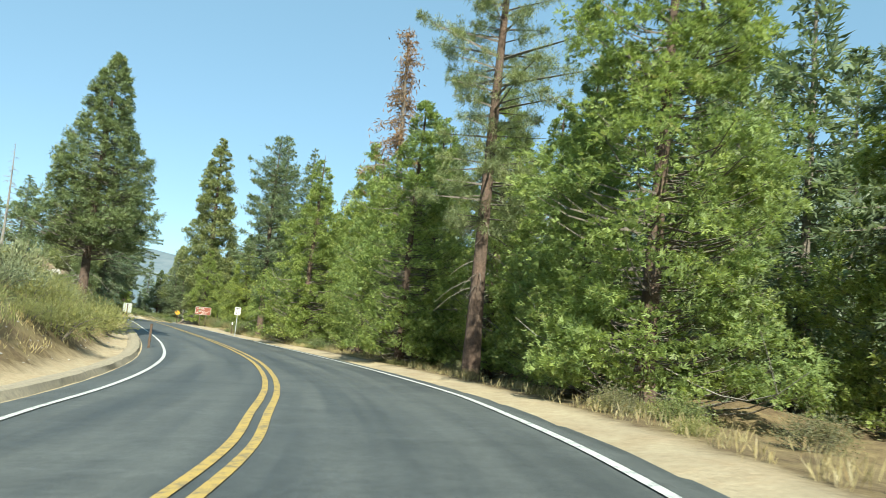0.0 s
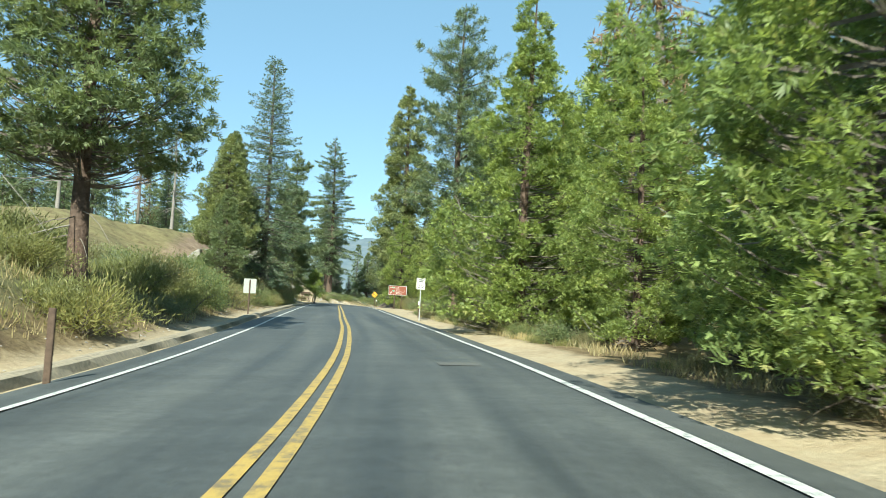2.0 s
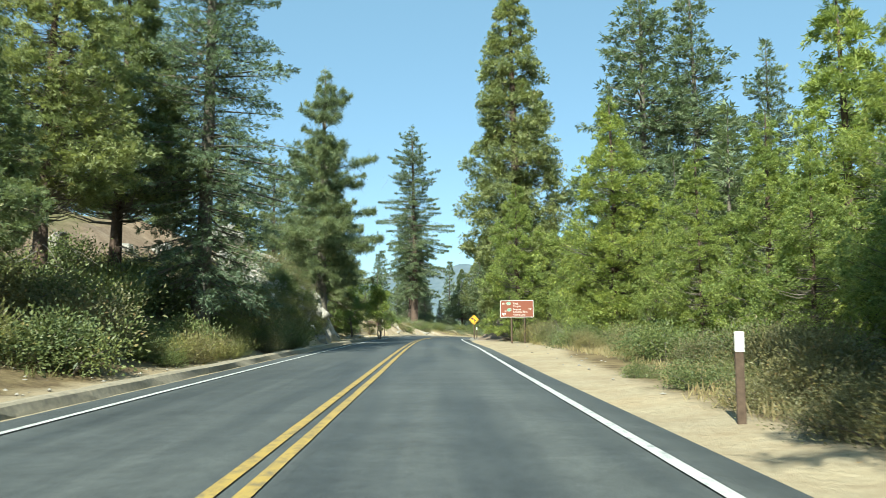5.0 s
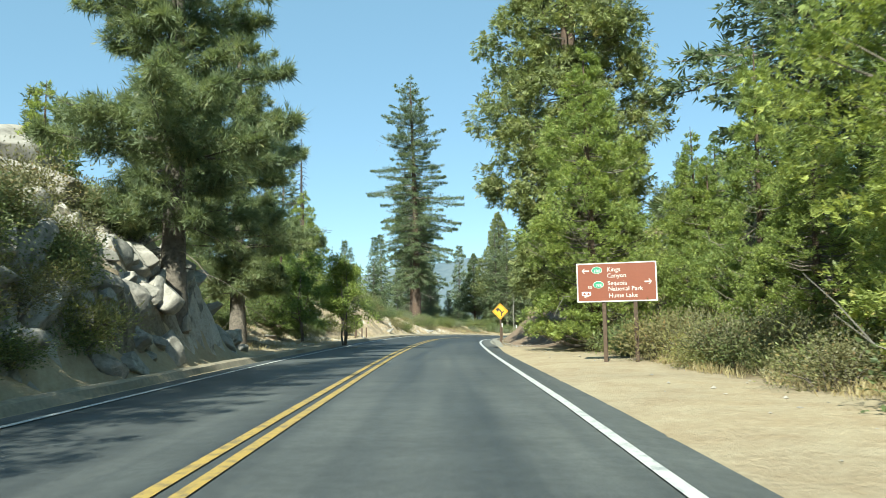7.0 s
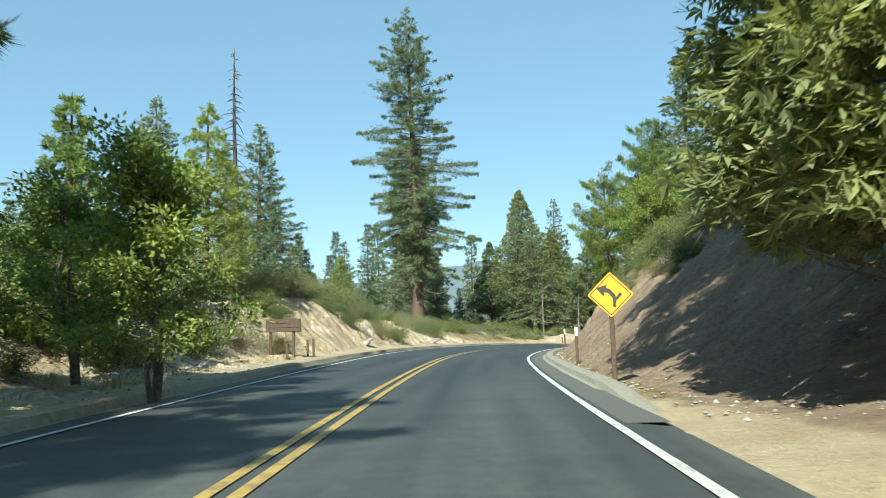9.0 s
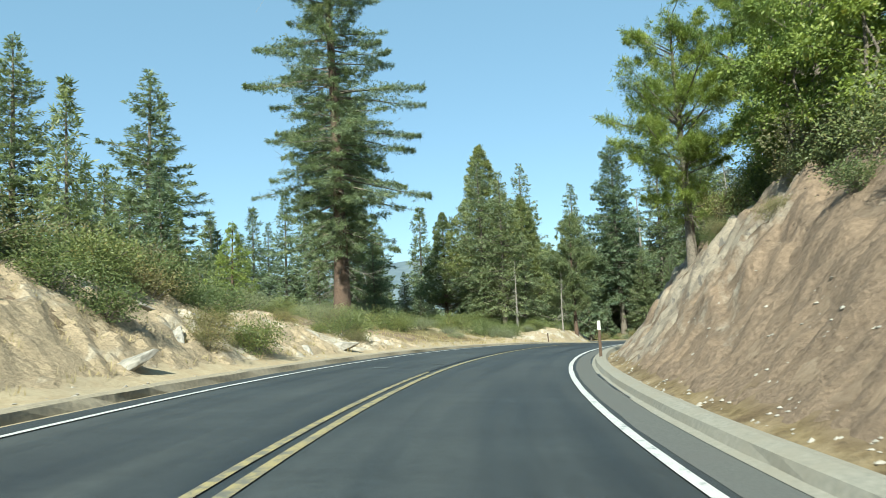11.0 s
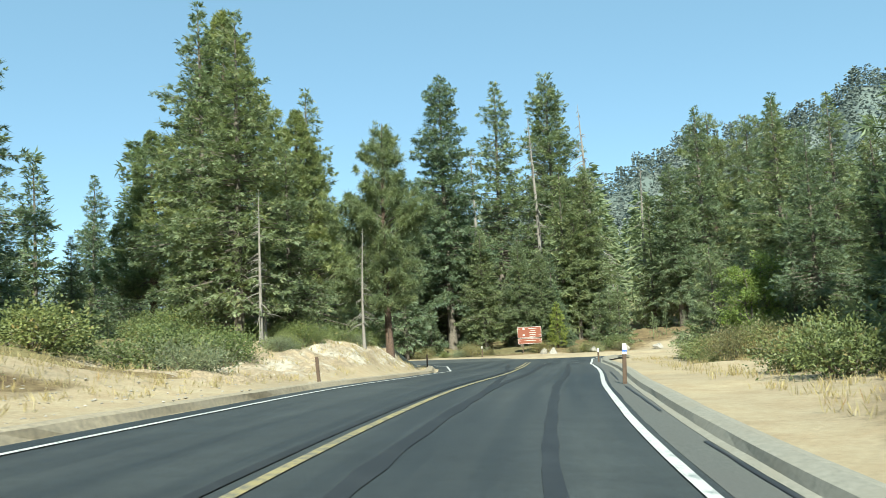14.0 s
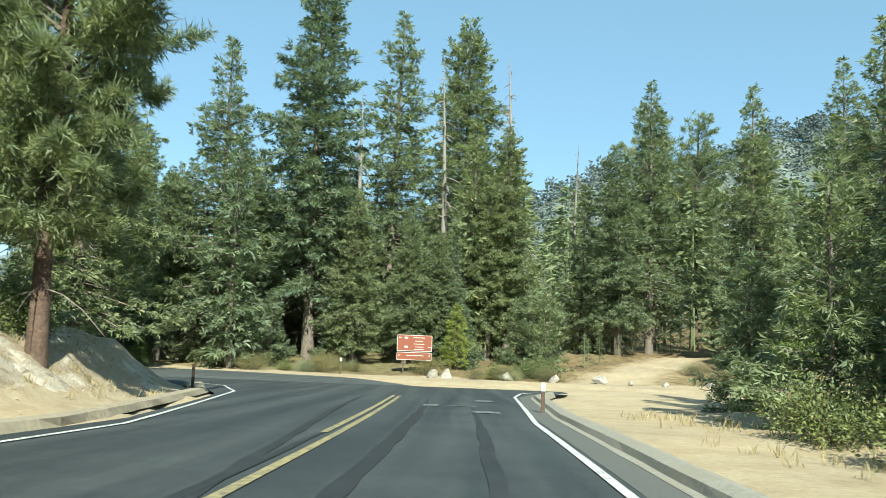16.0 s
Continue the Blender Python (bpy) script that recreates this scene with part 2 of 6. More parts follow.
STRAW = leaf_mat("straw", (0.26, 0.205, 0.11), (0.42, 0.35, 0.20), (0.33, 0.21, 0.12), 0.3)
WOOD_POST = rough_mat("post_wood", (0.05, 0.034, 0.024), (0.12, 0.082, 0.058), (0.08, 0.057, 0.042), 14.0, 2.0, 0.85, 0.4, 0.01)
STEEL = plain("galvanised_steel", (0.42, 0.43, 0.42), 0.45, 0.7)
SIGN_BACK = plain("sign_back", (0.33, 0.34, 0.31), 0.55, 0.3)
SIGN_BROWN = plain("sign_brown", (0.19, 0.055, 0.028), 0.45, 0.0, 0.06)
SIGN_WHITE = plain("sign_white", (0.56, 0.56, 0.53), 0.45, 0.0, 0.05)
SIGN_YELLOW = plain("sign_yellow", (0.60, 0.32, 0.015), 0.45, 0.0, 0.05)
SIGN_BLACK = plain("sign_black", (0.025, 0.025, 0.025), 0.5)
SIGN_GREEN = plain("sign_green", (0.03, 0.24, 0.13), 0.45)
SIGN_BLUE = plain("sign_blue", (0.04, 0.12, 0.45), 0.45)
# hillside green greyed and paled: the haze of distance is in the colour
HAZED_HILL = rough_mat("haze_tinted_hillside", (0.095, 0.125, 0.115), (0.145, 0.175, 0.155), (0.19, 0.21, 0.19), 0.05, 0.006, 1.0, 0.0, 0.1)
# distant woods tinted blue-grey to stand for the haze in front of them
HAZED_RIDGE = rough_mat("far_forest", (0.075, 0.11, 0.135), (0.13, 0.17, 0.19), (0.19, 0.215, 0.225), 0.05, 0.006, 1.0, 0.0, 0.1)


def cut_mat(name, soil, dark, pale, bright, rocky, foot=0.0):
    """A weathered cut: crumbly soil with slanting streaks of bare granite."""
    m, nt, b = nodes_of(name)
    uv = nt.nodes.new("ShaderNodeUVMap").outputs[0]
    lean = add(nt, "ShaderNodeMapping")
    lean.inputs["Rotation"].default_value = (0, 0, 0.7)
    lean.inputs["Scale"].default_value = (0.42, 1.2, 1)
    nt.links.new(uv, lean.inputs[0])
    streak, fine = noise_tex(nt, 1.0, 7.0, 0.66, lean.outputs[0]), noise_tex(nt, 11.0, 8.0, 0.72)
    cracks, zone = noise_tex(nt, 3.2, 5.0, 0.6, lean.outputs[0]), noise_tex(nt, 0.20, 4.0, 0.6)
    dirt = ramp(nt, fine, [(0.28, tuple(c * 0.55 for c in soil)), (0.5, soil), (0.72, tuple(min(0.8, c * 1.4) for c in soil))])
    stone_c = ramp(nt, mix_col(nt, 0.4, streak, fine), [(0.32, dark), (0.45, pale), (0.62, bright)])
    stone_c = mix_col(nt, ramp(nt, cracks, [(0.36, (0.75, 0.75, 0.75)), (0.43, (0, 0, 0))]), stone_c, dark)
    w = mix_col(nt, 0.5, streak, zone)
    if foot:  # crumbled soil up to there, bare rock past it
        up = nt.nodes.new("ShaderNodeSeparateXYZ")
        nt.links.new(uv, up.inputs[0])
        rise = nt.nodes.new("ShaderNodeMapRange")
        for key, value in (("From Min", foot - 3.0), ("From Max", foot + 6.0), ("To Min", -0.13), ("To Max", 0.06)):
            rise.inputs[key].default_value = value
        nt.links.new(up.outputs[0], rise.inputs["Value"])
        w = mix_col(nt, 1.0, w, rise.outputs[0], "ADD")
    col = mix_col(nt, ramp(nt, w, [(rocky, (0, 0, 0)), (rocky + 0.07, (1, 1, 1))]), dirt, stone_c)
    nt.links.new(col, b.inputs["Base Color"])
    b.inputs["Roughness"].default_value = 0.95
    b.inputs["Specular IOR Level"].default_value = 0.12
    bump(nt, b, mix_col(nt, 0.45, streak, fine), 0.9, 0.14)
    return m


CUT_RIGHT = cut_mat("cut_slope", (0.215, 0.160, 0.115), (0.105, 0.098, 0.095), (0.235, 0.195, 0.15), (0.38, 0.33, 0.26), 0.51, 158.0)
CUT_LEFT = cut_mat("bank_slope", (0.335, 0.268, 0.182), (0.17, 0.14, 0.105), (0.38, 0.33, 0.255), (0.52, 0.47, 0.385), 0.50)
OUTCROP = cut_mat("outcrop", (0.22, 0.18, 0.125), (0.13, 0.12, 0.105), (0.36, 0.335, 0.29), (0.58, 0.55, 0.49), 0.43)
CHARRED = rough_mat("charred_bark", (0.035, 0.028, 0.024), (0.12, 0.10, 0.085), (0.07, 0.058, 0.05), 9.0, 1.2, 0.95, 0.9, 0.05)


# ---- the road's line ----
# x, y, z and bank (rise per metre to the right) of the middle of the double line
CENTRE = [
    (-0.3, -45.0, -0.08, 0.06), (-1.37, -0.22, -0.08, 0.06), (-2.45, 11.84, 0.035, 0.058), (-4.98, 23.22, 0.13, 0.048), (-8.76, 34.81, 0.27, 0.035),
    (-13.84, 47.89, 0.48, 0.02), (-19.09, 60.44, 0.70, 0.008), (-25.36, 75.51, 0.95, 0.0), (-33.05, 93.88, 1.20, 0.0), (-40.64, 112.38, 1.37, -0.006),
    (-47.77, 131.09, 1.47, -0.025), (-52.39, 145.48, 1.49, -0.045), (-55.60, 160.31, 1.43, -0.05), (-57.14, 175.40, 1.29, -0.045),
    (-57.00, 190.56, 1.01, -0.03), (-56.33, 202.82, 0.64, -0.015), (-55.84, 214.60, 0.28, 0.0), (-55.50, 226.85, -0.05, 0.0), (-55.2, 243.0, -0.42, 0.0),
]


def lane_l(s):
    """Width of the lane to the left of the double line."""
    return np.interp(s, [-45, 0, 27, 45, 56, 80, 100, 112, 145, 158, 171, 185, 196, 206, 219], [2.7, 2.75, 2.85, 2.97, 3.02, 2.98, 3.0, 3.08, 3.12, 3.22, 3.13, 2.98, 2.88, 3.0, 3.06])


def lane_r(s):
    return np.interp(s, [-45, 0, 15, 27, 45, 80, 100, 130, 150, 195, 216], [3.45, 3.5, 3.56, 3.3, 3.1, 3.15, 3.32, 3.27, 3.3, 3.4, 3.65])


def flare_r(s):
    """The paved edge to the right, which opens out at the junction."""
    return lane_r(s) + np.interp(s, [-45, 120, 128, 135, 228, 236, 241, 245, 247, 249], [0.6, 0.6, 0.75, 0.75, 0.75, 1.1, 1.5, 2.4, 3.2, 4.2])


def flare_l(s):
    return -lane_l(s) - np.interp(s, [-45, 224, 230.5, 236, 240.6, 243, 245, 248], [1.0, 1.0, 1.9, 2.7, 4.5, 7.0, 11.0, 15.0])


def spline(points, step):
    """Catmull-Rom through the rows, at about even steps."""
    p = np.array(points, float)
    p = np.vstack([2 * p[0] - p[1], p, 2 * p[-1] - p[-2]])
    out = []
    for i in range(1, len(p) - 2):
        n = max(2, int(np.linalg.norm(p[i + 1, :2] - p[i, :2]) / step))
        t = np.linspace(0, 1, n, endpoint=False)[:, None]
        a, b, c, d = p[i - 1], p[i], p[i + 1], p[i + 2]
        out.append(0.5 * (2 * b + (c - a) * t + (2 * a - 5 * b + 4 * c - d) * t**2 + (3 * b - a - 3 * c + d) * t**3))
    out.append(p[-2][None])
    return np.vstack(out)


LINE = spline(CENTRE, 1.0)
TAN = np.gradient(LINE[:, :2], axis=0)
TAN /= np.linalg.norm(TAN, axis=1)[:, None]
ARC = np.r_[0, np.cumsum(np.linalg.norm(np.diff(LINE[:, :2], axis=0), axis=1))]
ARC -= ARC[np.argmin(abs(LINE[:, 1] + 0.22))]
END = ARC[-1]


def on_road(s, d):
    """The place at s along the line and d to its right, on the banked surface."""
    x, y, z, bank = (np.interp(s, ARC, LINE[:, k]) for k in range(4))
    tx, ty = np.interp(s, ARC, TAN[:, 0]), np.interp(s, ARC, TAN[:, 1])
    n = np.hypot(tx, ty)
    return np.stack([x + d * ty / n, y - d * tx / n, z + bank * np.clip(d, -6, 6)], -1)


def road_coords(x, y):
    """s and d of places, by the nearest point of the line."""
    s, d = np.empty(len(x)), np.empty(len(x))
    for k in range(0, len(x), 20000):
        q = np.stack([x[k : k + 20000], y[k : k + 20000]], -1)
        near = ((q[:, None] - LINE[None, :, :2]) ** 2).sum(-1).argmin(1)
        off, tan = q - LINE[near, :2], TAN[near]
        s[k : k + 20000] = ARC[near] + (off * tan).sum(-1)
        side = off[:, 0] * tan[:, 1] - off[:, 1] * tan[:, 0]
        inside = (near > 0) & (near < len(LINE) - 1)
        d[k : k + 20000] = np.where(inside, side, np.sign(side) * np.hypot(off[:, 0], off[:, 1]))
    return s, d


# s; then for each side: the flat verge's end, the toe's rise and its width, the slope past it and the height at which that ends
LEFT = [
    (-50, 4.7, 1.8, 2.6, 0.28, 7.0), (30, 4.8, 1.6, 2.3, 0.30, 7.0), (55, 5.0, 1.2, 3.0, 0.27, 7.0), (72, 5.2, 0.6, 3.0, 0.18, 6.0), (88, 5.0, 1.2, 3.0, 0.33, 6.5), (99, 4.8, 1.6, 2.2, 0.5, 6.5), (103, 4.6, 2.6, 1.4, 0.5, 6.5),
    (114, 4.6, 2.6, 1.6, 0.45, 6.0), (120, 5.2, 0.9, 3.0, 0.3, 4.5), (126, 6.0, 0.4, 4.0, 0.14, 3.0), (136, 6.6, 1.6, 4.0, 0.24, 4.8), (147, 7.0, 2.0, 3.4, 0.26, 5.0), (154, 5.4, 2.5, 4.0, 0.22, 5.0), (160, 5.0, 2.5, 4.2, 0.22, 4.8),
    (175, 5.0, 1.3, 4.0, 0.18, 4.0), (192, 5.0, 0.5, 4.0, 0.16, 3.0), (208, 5.0, 0.6, 3.5, 0.14, 2.5), (217, 5.0, 1.4, 2.5, 0.05, 2.2), (228, 5.6, 1.4, 2.3, 0.03, 2.0), (237, 6.9, 1.2, 2.4, 0.03, 1.8), (243, 9.0, 0.3, 3.0, 0.03, 1.5), (260, 6.0, 0.3, 4.0, 0.03, 1.5),
]
RIGHT = [
    (-50, 5.6, -0.2, 3.0, -0.02, -1.0), (70, 5.6, -0.1, 3.0, 0.0, -0.3), (80, 6.4, -0.1, 3.0, 0.0, 0.5), (92, 7.6, 0.1, 3.0, 0.02, 1.0), (106, 7.0, 0.15, 3.0, 0.04, 2.0), (118, 6.0, 0.3, 3.0, 0.12, 4.0), (125, 5.8, 0.6, 3.4, 0.25, 5.0), (132, 4.9, 1.6, 3.8, 0.48, 7.0),
    (140, 4.4, 2.3, 3.8, 0.58, 8.5), (152, 4.3, 2.6, 3.8, 0.62, 9.0), (164, 4.3, 3.3, 3.6, 0.66, 9.0), (178, 4.3, 3.1, 3.6, 0.65, 8.5), (185, 4.6, 2.0, 4.0, 0.40, 6.0), (193, 5.2, 0.6, 4.0, 0.10, 3.0), (205, 7.5, 0.2, 4.0, 0.05, 2.0), (228, 8.0, 0.2, 4.0, 0.05, 2.0), (260, 9.0, 0.3, 5.0, 0.05, 2.0),
]


def smooth(t):
    t = np.clip(t, 0, 1)
    return t * t * (3 - 2 * t)


def lumps(x, y, size, seed):
    """Soft unevenness of the ground, about -1 to 1."""
    r = np.random.RandomState(seed)
    out = np.zeros_like(x)
    for k in range(7):
        a, ph, f = r.uniform(0, 6.283), r.uniform(0, 6.283), r.uniform(0.6, 1.7) * 6.283 / size
        out += np.sin(f * (x * math.cos(a) + y * math.sin(a)) + ph + 1.3 * np.sin(f * 0.7 * (x * math.sin(a) - y * math.cos(a)) + 2 * ph))
    return out / 4.0


CROSS = [(-150.0, 292.0, -5.0, 0.0), (-110.0, 264.0, -3.0, 0.0), (-84.0, 249.0, -0.9, 0.0), (-72.0, 243.5, -0.36, 0.0), (-60.0, 240.5, -0.355, 0.0), (-45.0, 239.5, -0.355, 0.0), (-37.0, 240.2, -0.33, 0.0), (-25.0, 243.0, 0.0, 0.0), (0.0, 254.0, 1.2, 0.0), (35.0, 275.0, 3.0, 0.0)]
CLINE = spline(CROSS, 1.5)


def ground_z(x, y):
    """Height of the soil, with s, d and the part of the toe (0 to 1) at each place."""
    x, y = np.atleast_1d(np.asarray(x, float)), np.atleast_1d(np.asarray(y, float))
    s, d = road_coords(x, y)
    sc = np.clip(s, ARC[0], END)
    base, bank = np.interp(sc, ARC, LINE[:, 2]), np.interp(sc, ARC, LINE[:, 3])
    z = base + bank * np.clip(d, -5, 5)
    toe = np.zeros_like(x)
    for rows, sign in ((LEFT, -1), (RIGHT, 1)):
        t = np.array(rows, float)
        flat, rise, wide, slope, top = (np.interp(sc, t[:, 0], t[:, k]) for k in range(1, 6))
        m = d * sign > 0
        e = np.abs(d) - flat
        k = smooth(e / wide)
        more = np.clip(e - wide * 0.8, 0, None) * slope
        h = rise * k + np.where(top > rise, np.minimum(more, top - rise), np.maximum(more, top - rise))
        z = np.where(m, z + h, z)
        toe = np.where(m, k, toe)
    past = smooth((np.abs(d) - 5.5) / 6)
    z += past * (0.35 * lumps(x, y, 14, 3) + 0.12 * lumps(x, y, 4, 5)) + toe * 0.10 * lumps(x, y, 1.6, 7)
    cut = smooth((s - 126) / 8) * (1 - smooth((s - 182) / 8)) * smooth((d - 4.6) / 1.5) * (1 - smooth((d - 13) / 3))
    slant = np.abs(lumps(x * 0.8 + z * 1.1, y * 0.8 - z * 0.9, 2.6, 17))
    rocky = 0.3 + 0.7 * smooth((s - 150) / 10)
    z += cut * rocky * (0.30 * slant + 0.14 * lumps(x, y, 1.3, 19) - 0.2)
    # the cross road
    cd = np.full(len(x), 1e9)
    cz = np.zeros(len(x))
    for k in range(0, len(x), 20000):
        q = np.stack([x[k : k + 20000], y[k : k + 20000]], -1)
        dd = ((q[:, None] - CLINE[None, :, :2]) ** 2).sum(-1)
        i = dd.argmin(1)
        cd[k : k + 20000], cz[k : k + 20000] = np.sqrt(dd[np.arange(len(q)), i]), CLINE[i, 2]
    w = 1 - smooth((cd - 8.5) / 9)
    z = z * (1 - w) + cz * w
    # the wooded slope ahead to the right, and the land falling away on the left
    up = (x + 30) * 0.80 + (y - 262) * 0.60
    z += np.clip(np.clip(up - 20, 0, 160) * 0.10 * smooth((up - 20) / 80) * smooth((y - 170) / 80), 0, 16)
    z -= np.clip(-d - 75, 0, 400) * 0.10 * smooth((y - 120) / 60)
    z -= np.where((d < 4.4) & (d > -4.9), 0.06, 0.0) + np.where((s > 225) & (s < 249) & (d < flare_r(s) + 0.3) & (d > flare_l(s) - 0.3), 0.14, 0.0) + np.where(cd < 6.0, 0.12, 0.0)
    return z, s, d, toe, cd


def gz(x, y):
    return float(ground_z([x], [y])[0][0])


def mesh_of(name, verts, faces, mat=None, smooth_shade=False):
    me = bpy.data.meshes.new(name)
    me.from_pydata(np.asarray(verts).tolist() if isinstance(verts, np.ndarray) else verts, [], faces.tolist() if isinstance(faces, np.ndarray) else faces)
    if mat:
        me.materials.append(mat)
    if smooth_shade:
        me.polygons.foreach_set("use_smooth", [True] * len(me.polygons))
    me.update()
    return me


def axis_steps(lo, hi, fine, far):
    inner = np.arange(lo, hi + fine, fine)
    grow, step, out_hi, out_lo = fine, fine, [inner[-1]], [inner[0]]
    while out_hi[-1] < far:
        step *= 1.16
        out_hi.append(out_hi[-1] + step)
        out_lo.append(out_lo[-1] - step)
    return np.r_[out_lo[:0:-1], inner, out_hi[1:]]


def build_ground():
    gx, gy = axis_steps(-98, 14, 0.55, 2600), axis_steps(-12, 262, 0.55, 2600)
    nx, ny = len(gx), len(gy)
    X, Y = (a.ravel() for a in np.meshgrid(gx, gy))
    z, s, d, toe, cd = ground_z(X, Y)
    i = np.arange(nx * ny).reshape(ny, nx)
    f = np.stack([i[:-1, :-1], i[:-1, 1:], i[1:, 1:], i[1:, :-1]], -1).reshape(-1, 4)
    me = mesh_of("ground", np.stack([X, Y, z], -1), f, SOIL, True)
    cover = np.zeros((len(X), 4))
    ad = np.abs(d)
    left, right = d < 0, d > 0
    verge_r = np.interp(s, [-50, 60, 75, 90, 100, 115, 124, 130, 186, 194, 202, 230], [4.9, 4.9, 4.8, 5.6, 7.2, 6.6, 5.6, 4.2, 4.2, 6.0, 9.0, 10.0])
    verge_l = np.interp(s, [-50, 40, 60, 90, 118, 130, 165, 200, 235], [4.7, 4.9, 5.0, 4.9, 7.0, 6.2, 6.4, 7.0, 8.0])
    sand = 1 - smooth((ad - np.where(right, verge_r, verge_l) + 0.5) / 1.4)
    pocket = np.maximum(0, lumps(X, Y, 9, 11))
    in_l = left & (s > 122) & (s < 230) & (ad < 30)
    sand = np.maximum(sand, np.where(in_l, 0.75 * smooth((pocket - 0.05) / 0.4), 0))
    track = np.exp(-(((X + 45) - 0.5 * (Y - 246)) ** 2) / 9) * smooth((Y - 244) / 3) * (1 - smooth((Y - 275) / 8))
    sand = np.maximum(sand, track)
    sand = np.maximum(sand, (1 - smooth((cd - 9) / 3)) * 0.9)
    grass = np.where(left & (s < 75), smooth((ad - 5.5) / 1.5) * (1 - smooth((ad - 45) / 20)), 0)
    grass = np.maximum(grass, np.where(left & (s >= 75), 0.55 * smooth((ad - 7) / 4), 0) * (1 - smooth((ad - 60) / 30)))
    rock = np.where(right & (s > 124) & (s < 190), smooth((ad - 4.5) / 0.8) * (1 - smooth((ad - 13) / 4)), 0)
    rock = np.maximum(rock, np.where(left & (s > 122) & (s < 190), toe * (1 - smooth((ad - 11) / 3)), 0))
    rock = np.maximum(rock, np.where(left & (s > 84) & (s < 120), smooth((ad - 4.9) / 0.8) * (1 - smooth((ad - 13) / 3)), 0))
    cover[:, 0], cover[:, 1], cover[:, 2], cover[:, 3] = sand, grass, rock, 1
    ca = me.color_attributes.new("cover", "FLOAT_COLOR", "POINT")
    ca.data.foreach_set("color", cover.ravel())
    tagged(new("ground", me), "dry mountain soil with sandy verges, rock and forest litter", "ground", kind="structure")


build_ground()


def ribbon(name, s0, s1, offsets, lifts, mat, step=1.0, wobble=0.0, seed=0, place=on_road):
    """A strip along the road with the given cross-section of offsets and heights."""
    s = np.linspace(s0, s1, max(2, int((s1 - s0) / step)))
    r = np.random.RandomState(seed)
    rows = []
    for o, h in zip(offsets, lifts):
        oo = (o(s) if callable(o) else np.full_like(s, o)) + wobble * np.interp(s, np.linspace(s0, s1, max(2, int((s1 - s0) / 0.8))), r.uniform(-1, 1, max(2, int((s1 - s0) / 0.8))))
        q = place(s, oo)
        q[:, 2] += h
        rows.append(q)
    k, n = len(rows), len(s)
    v = np.stack(rows, 1).reshape(-1, 3)
    i = np.arange(n * k).reshape(n, k)
    f = np.stack([i[:-1, :-1], i[:-1, 1:], i[1:, 1:], i[1:, :-1]], -1).reshape(-1, 4)
    me = mesh_of(name, v, f, mat)
    uv = me.uv_layers.new(name="UVMap")
    offs = np.array([np.broadcast_to(o(s) if callable(o) else o, s.shape) for o in offsets]).T.ravel()
    ss = np.repeat(s, k)
    loop = np.empty(len(me.loops), int)
    me.loops.foreach_get("vertex_index", loop)
    uv.data.foreach_set("uv", np.stack([offs[loop], ss[loop]], -1).ravel())
    return me


def on_cross(s, d):
    arc = np.r_[0, np.cumsum(np.linalg.norm(np.diff(CLINE[:, :2], axis=0), axis=1))]
    tan = np.gradient(CLINE[:, :2], axis=0)
    x, y, z = (np.interp(s, arc, CLINE[:, k]) for k in range(3))
    tx, ty = np.interp(s, arc, tan[:, 0]), np.interp(s, arc, tan[:, 1])
    n = np.hypot(tx, ty)
    return np.stack([x + d * ty / n, y - d * tx / n, z], -1)


ROAD_END = 249.4


def mid_road(s):
    return 0.0 * s


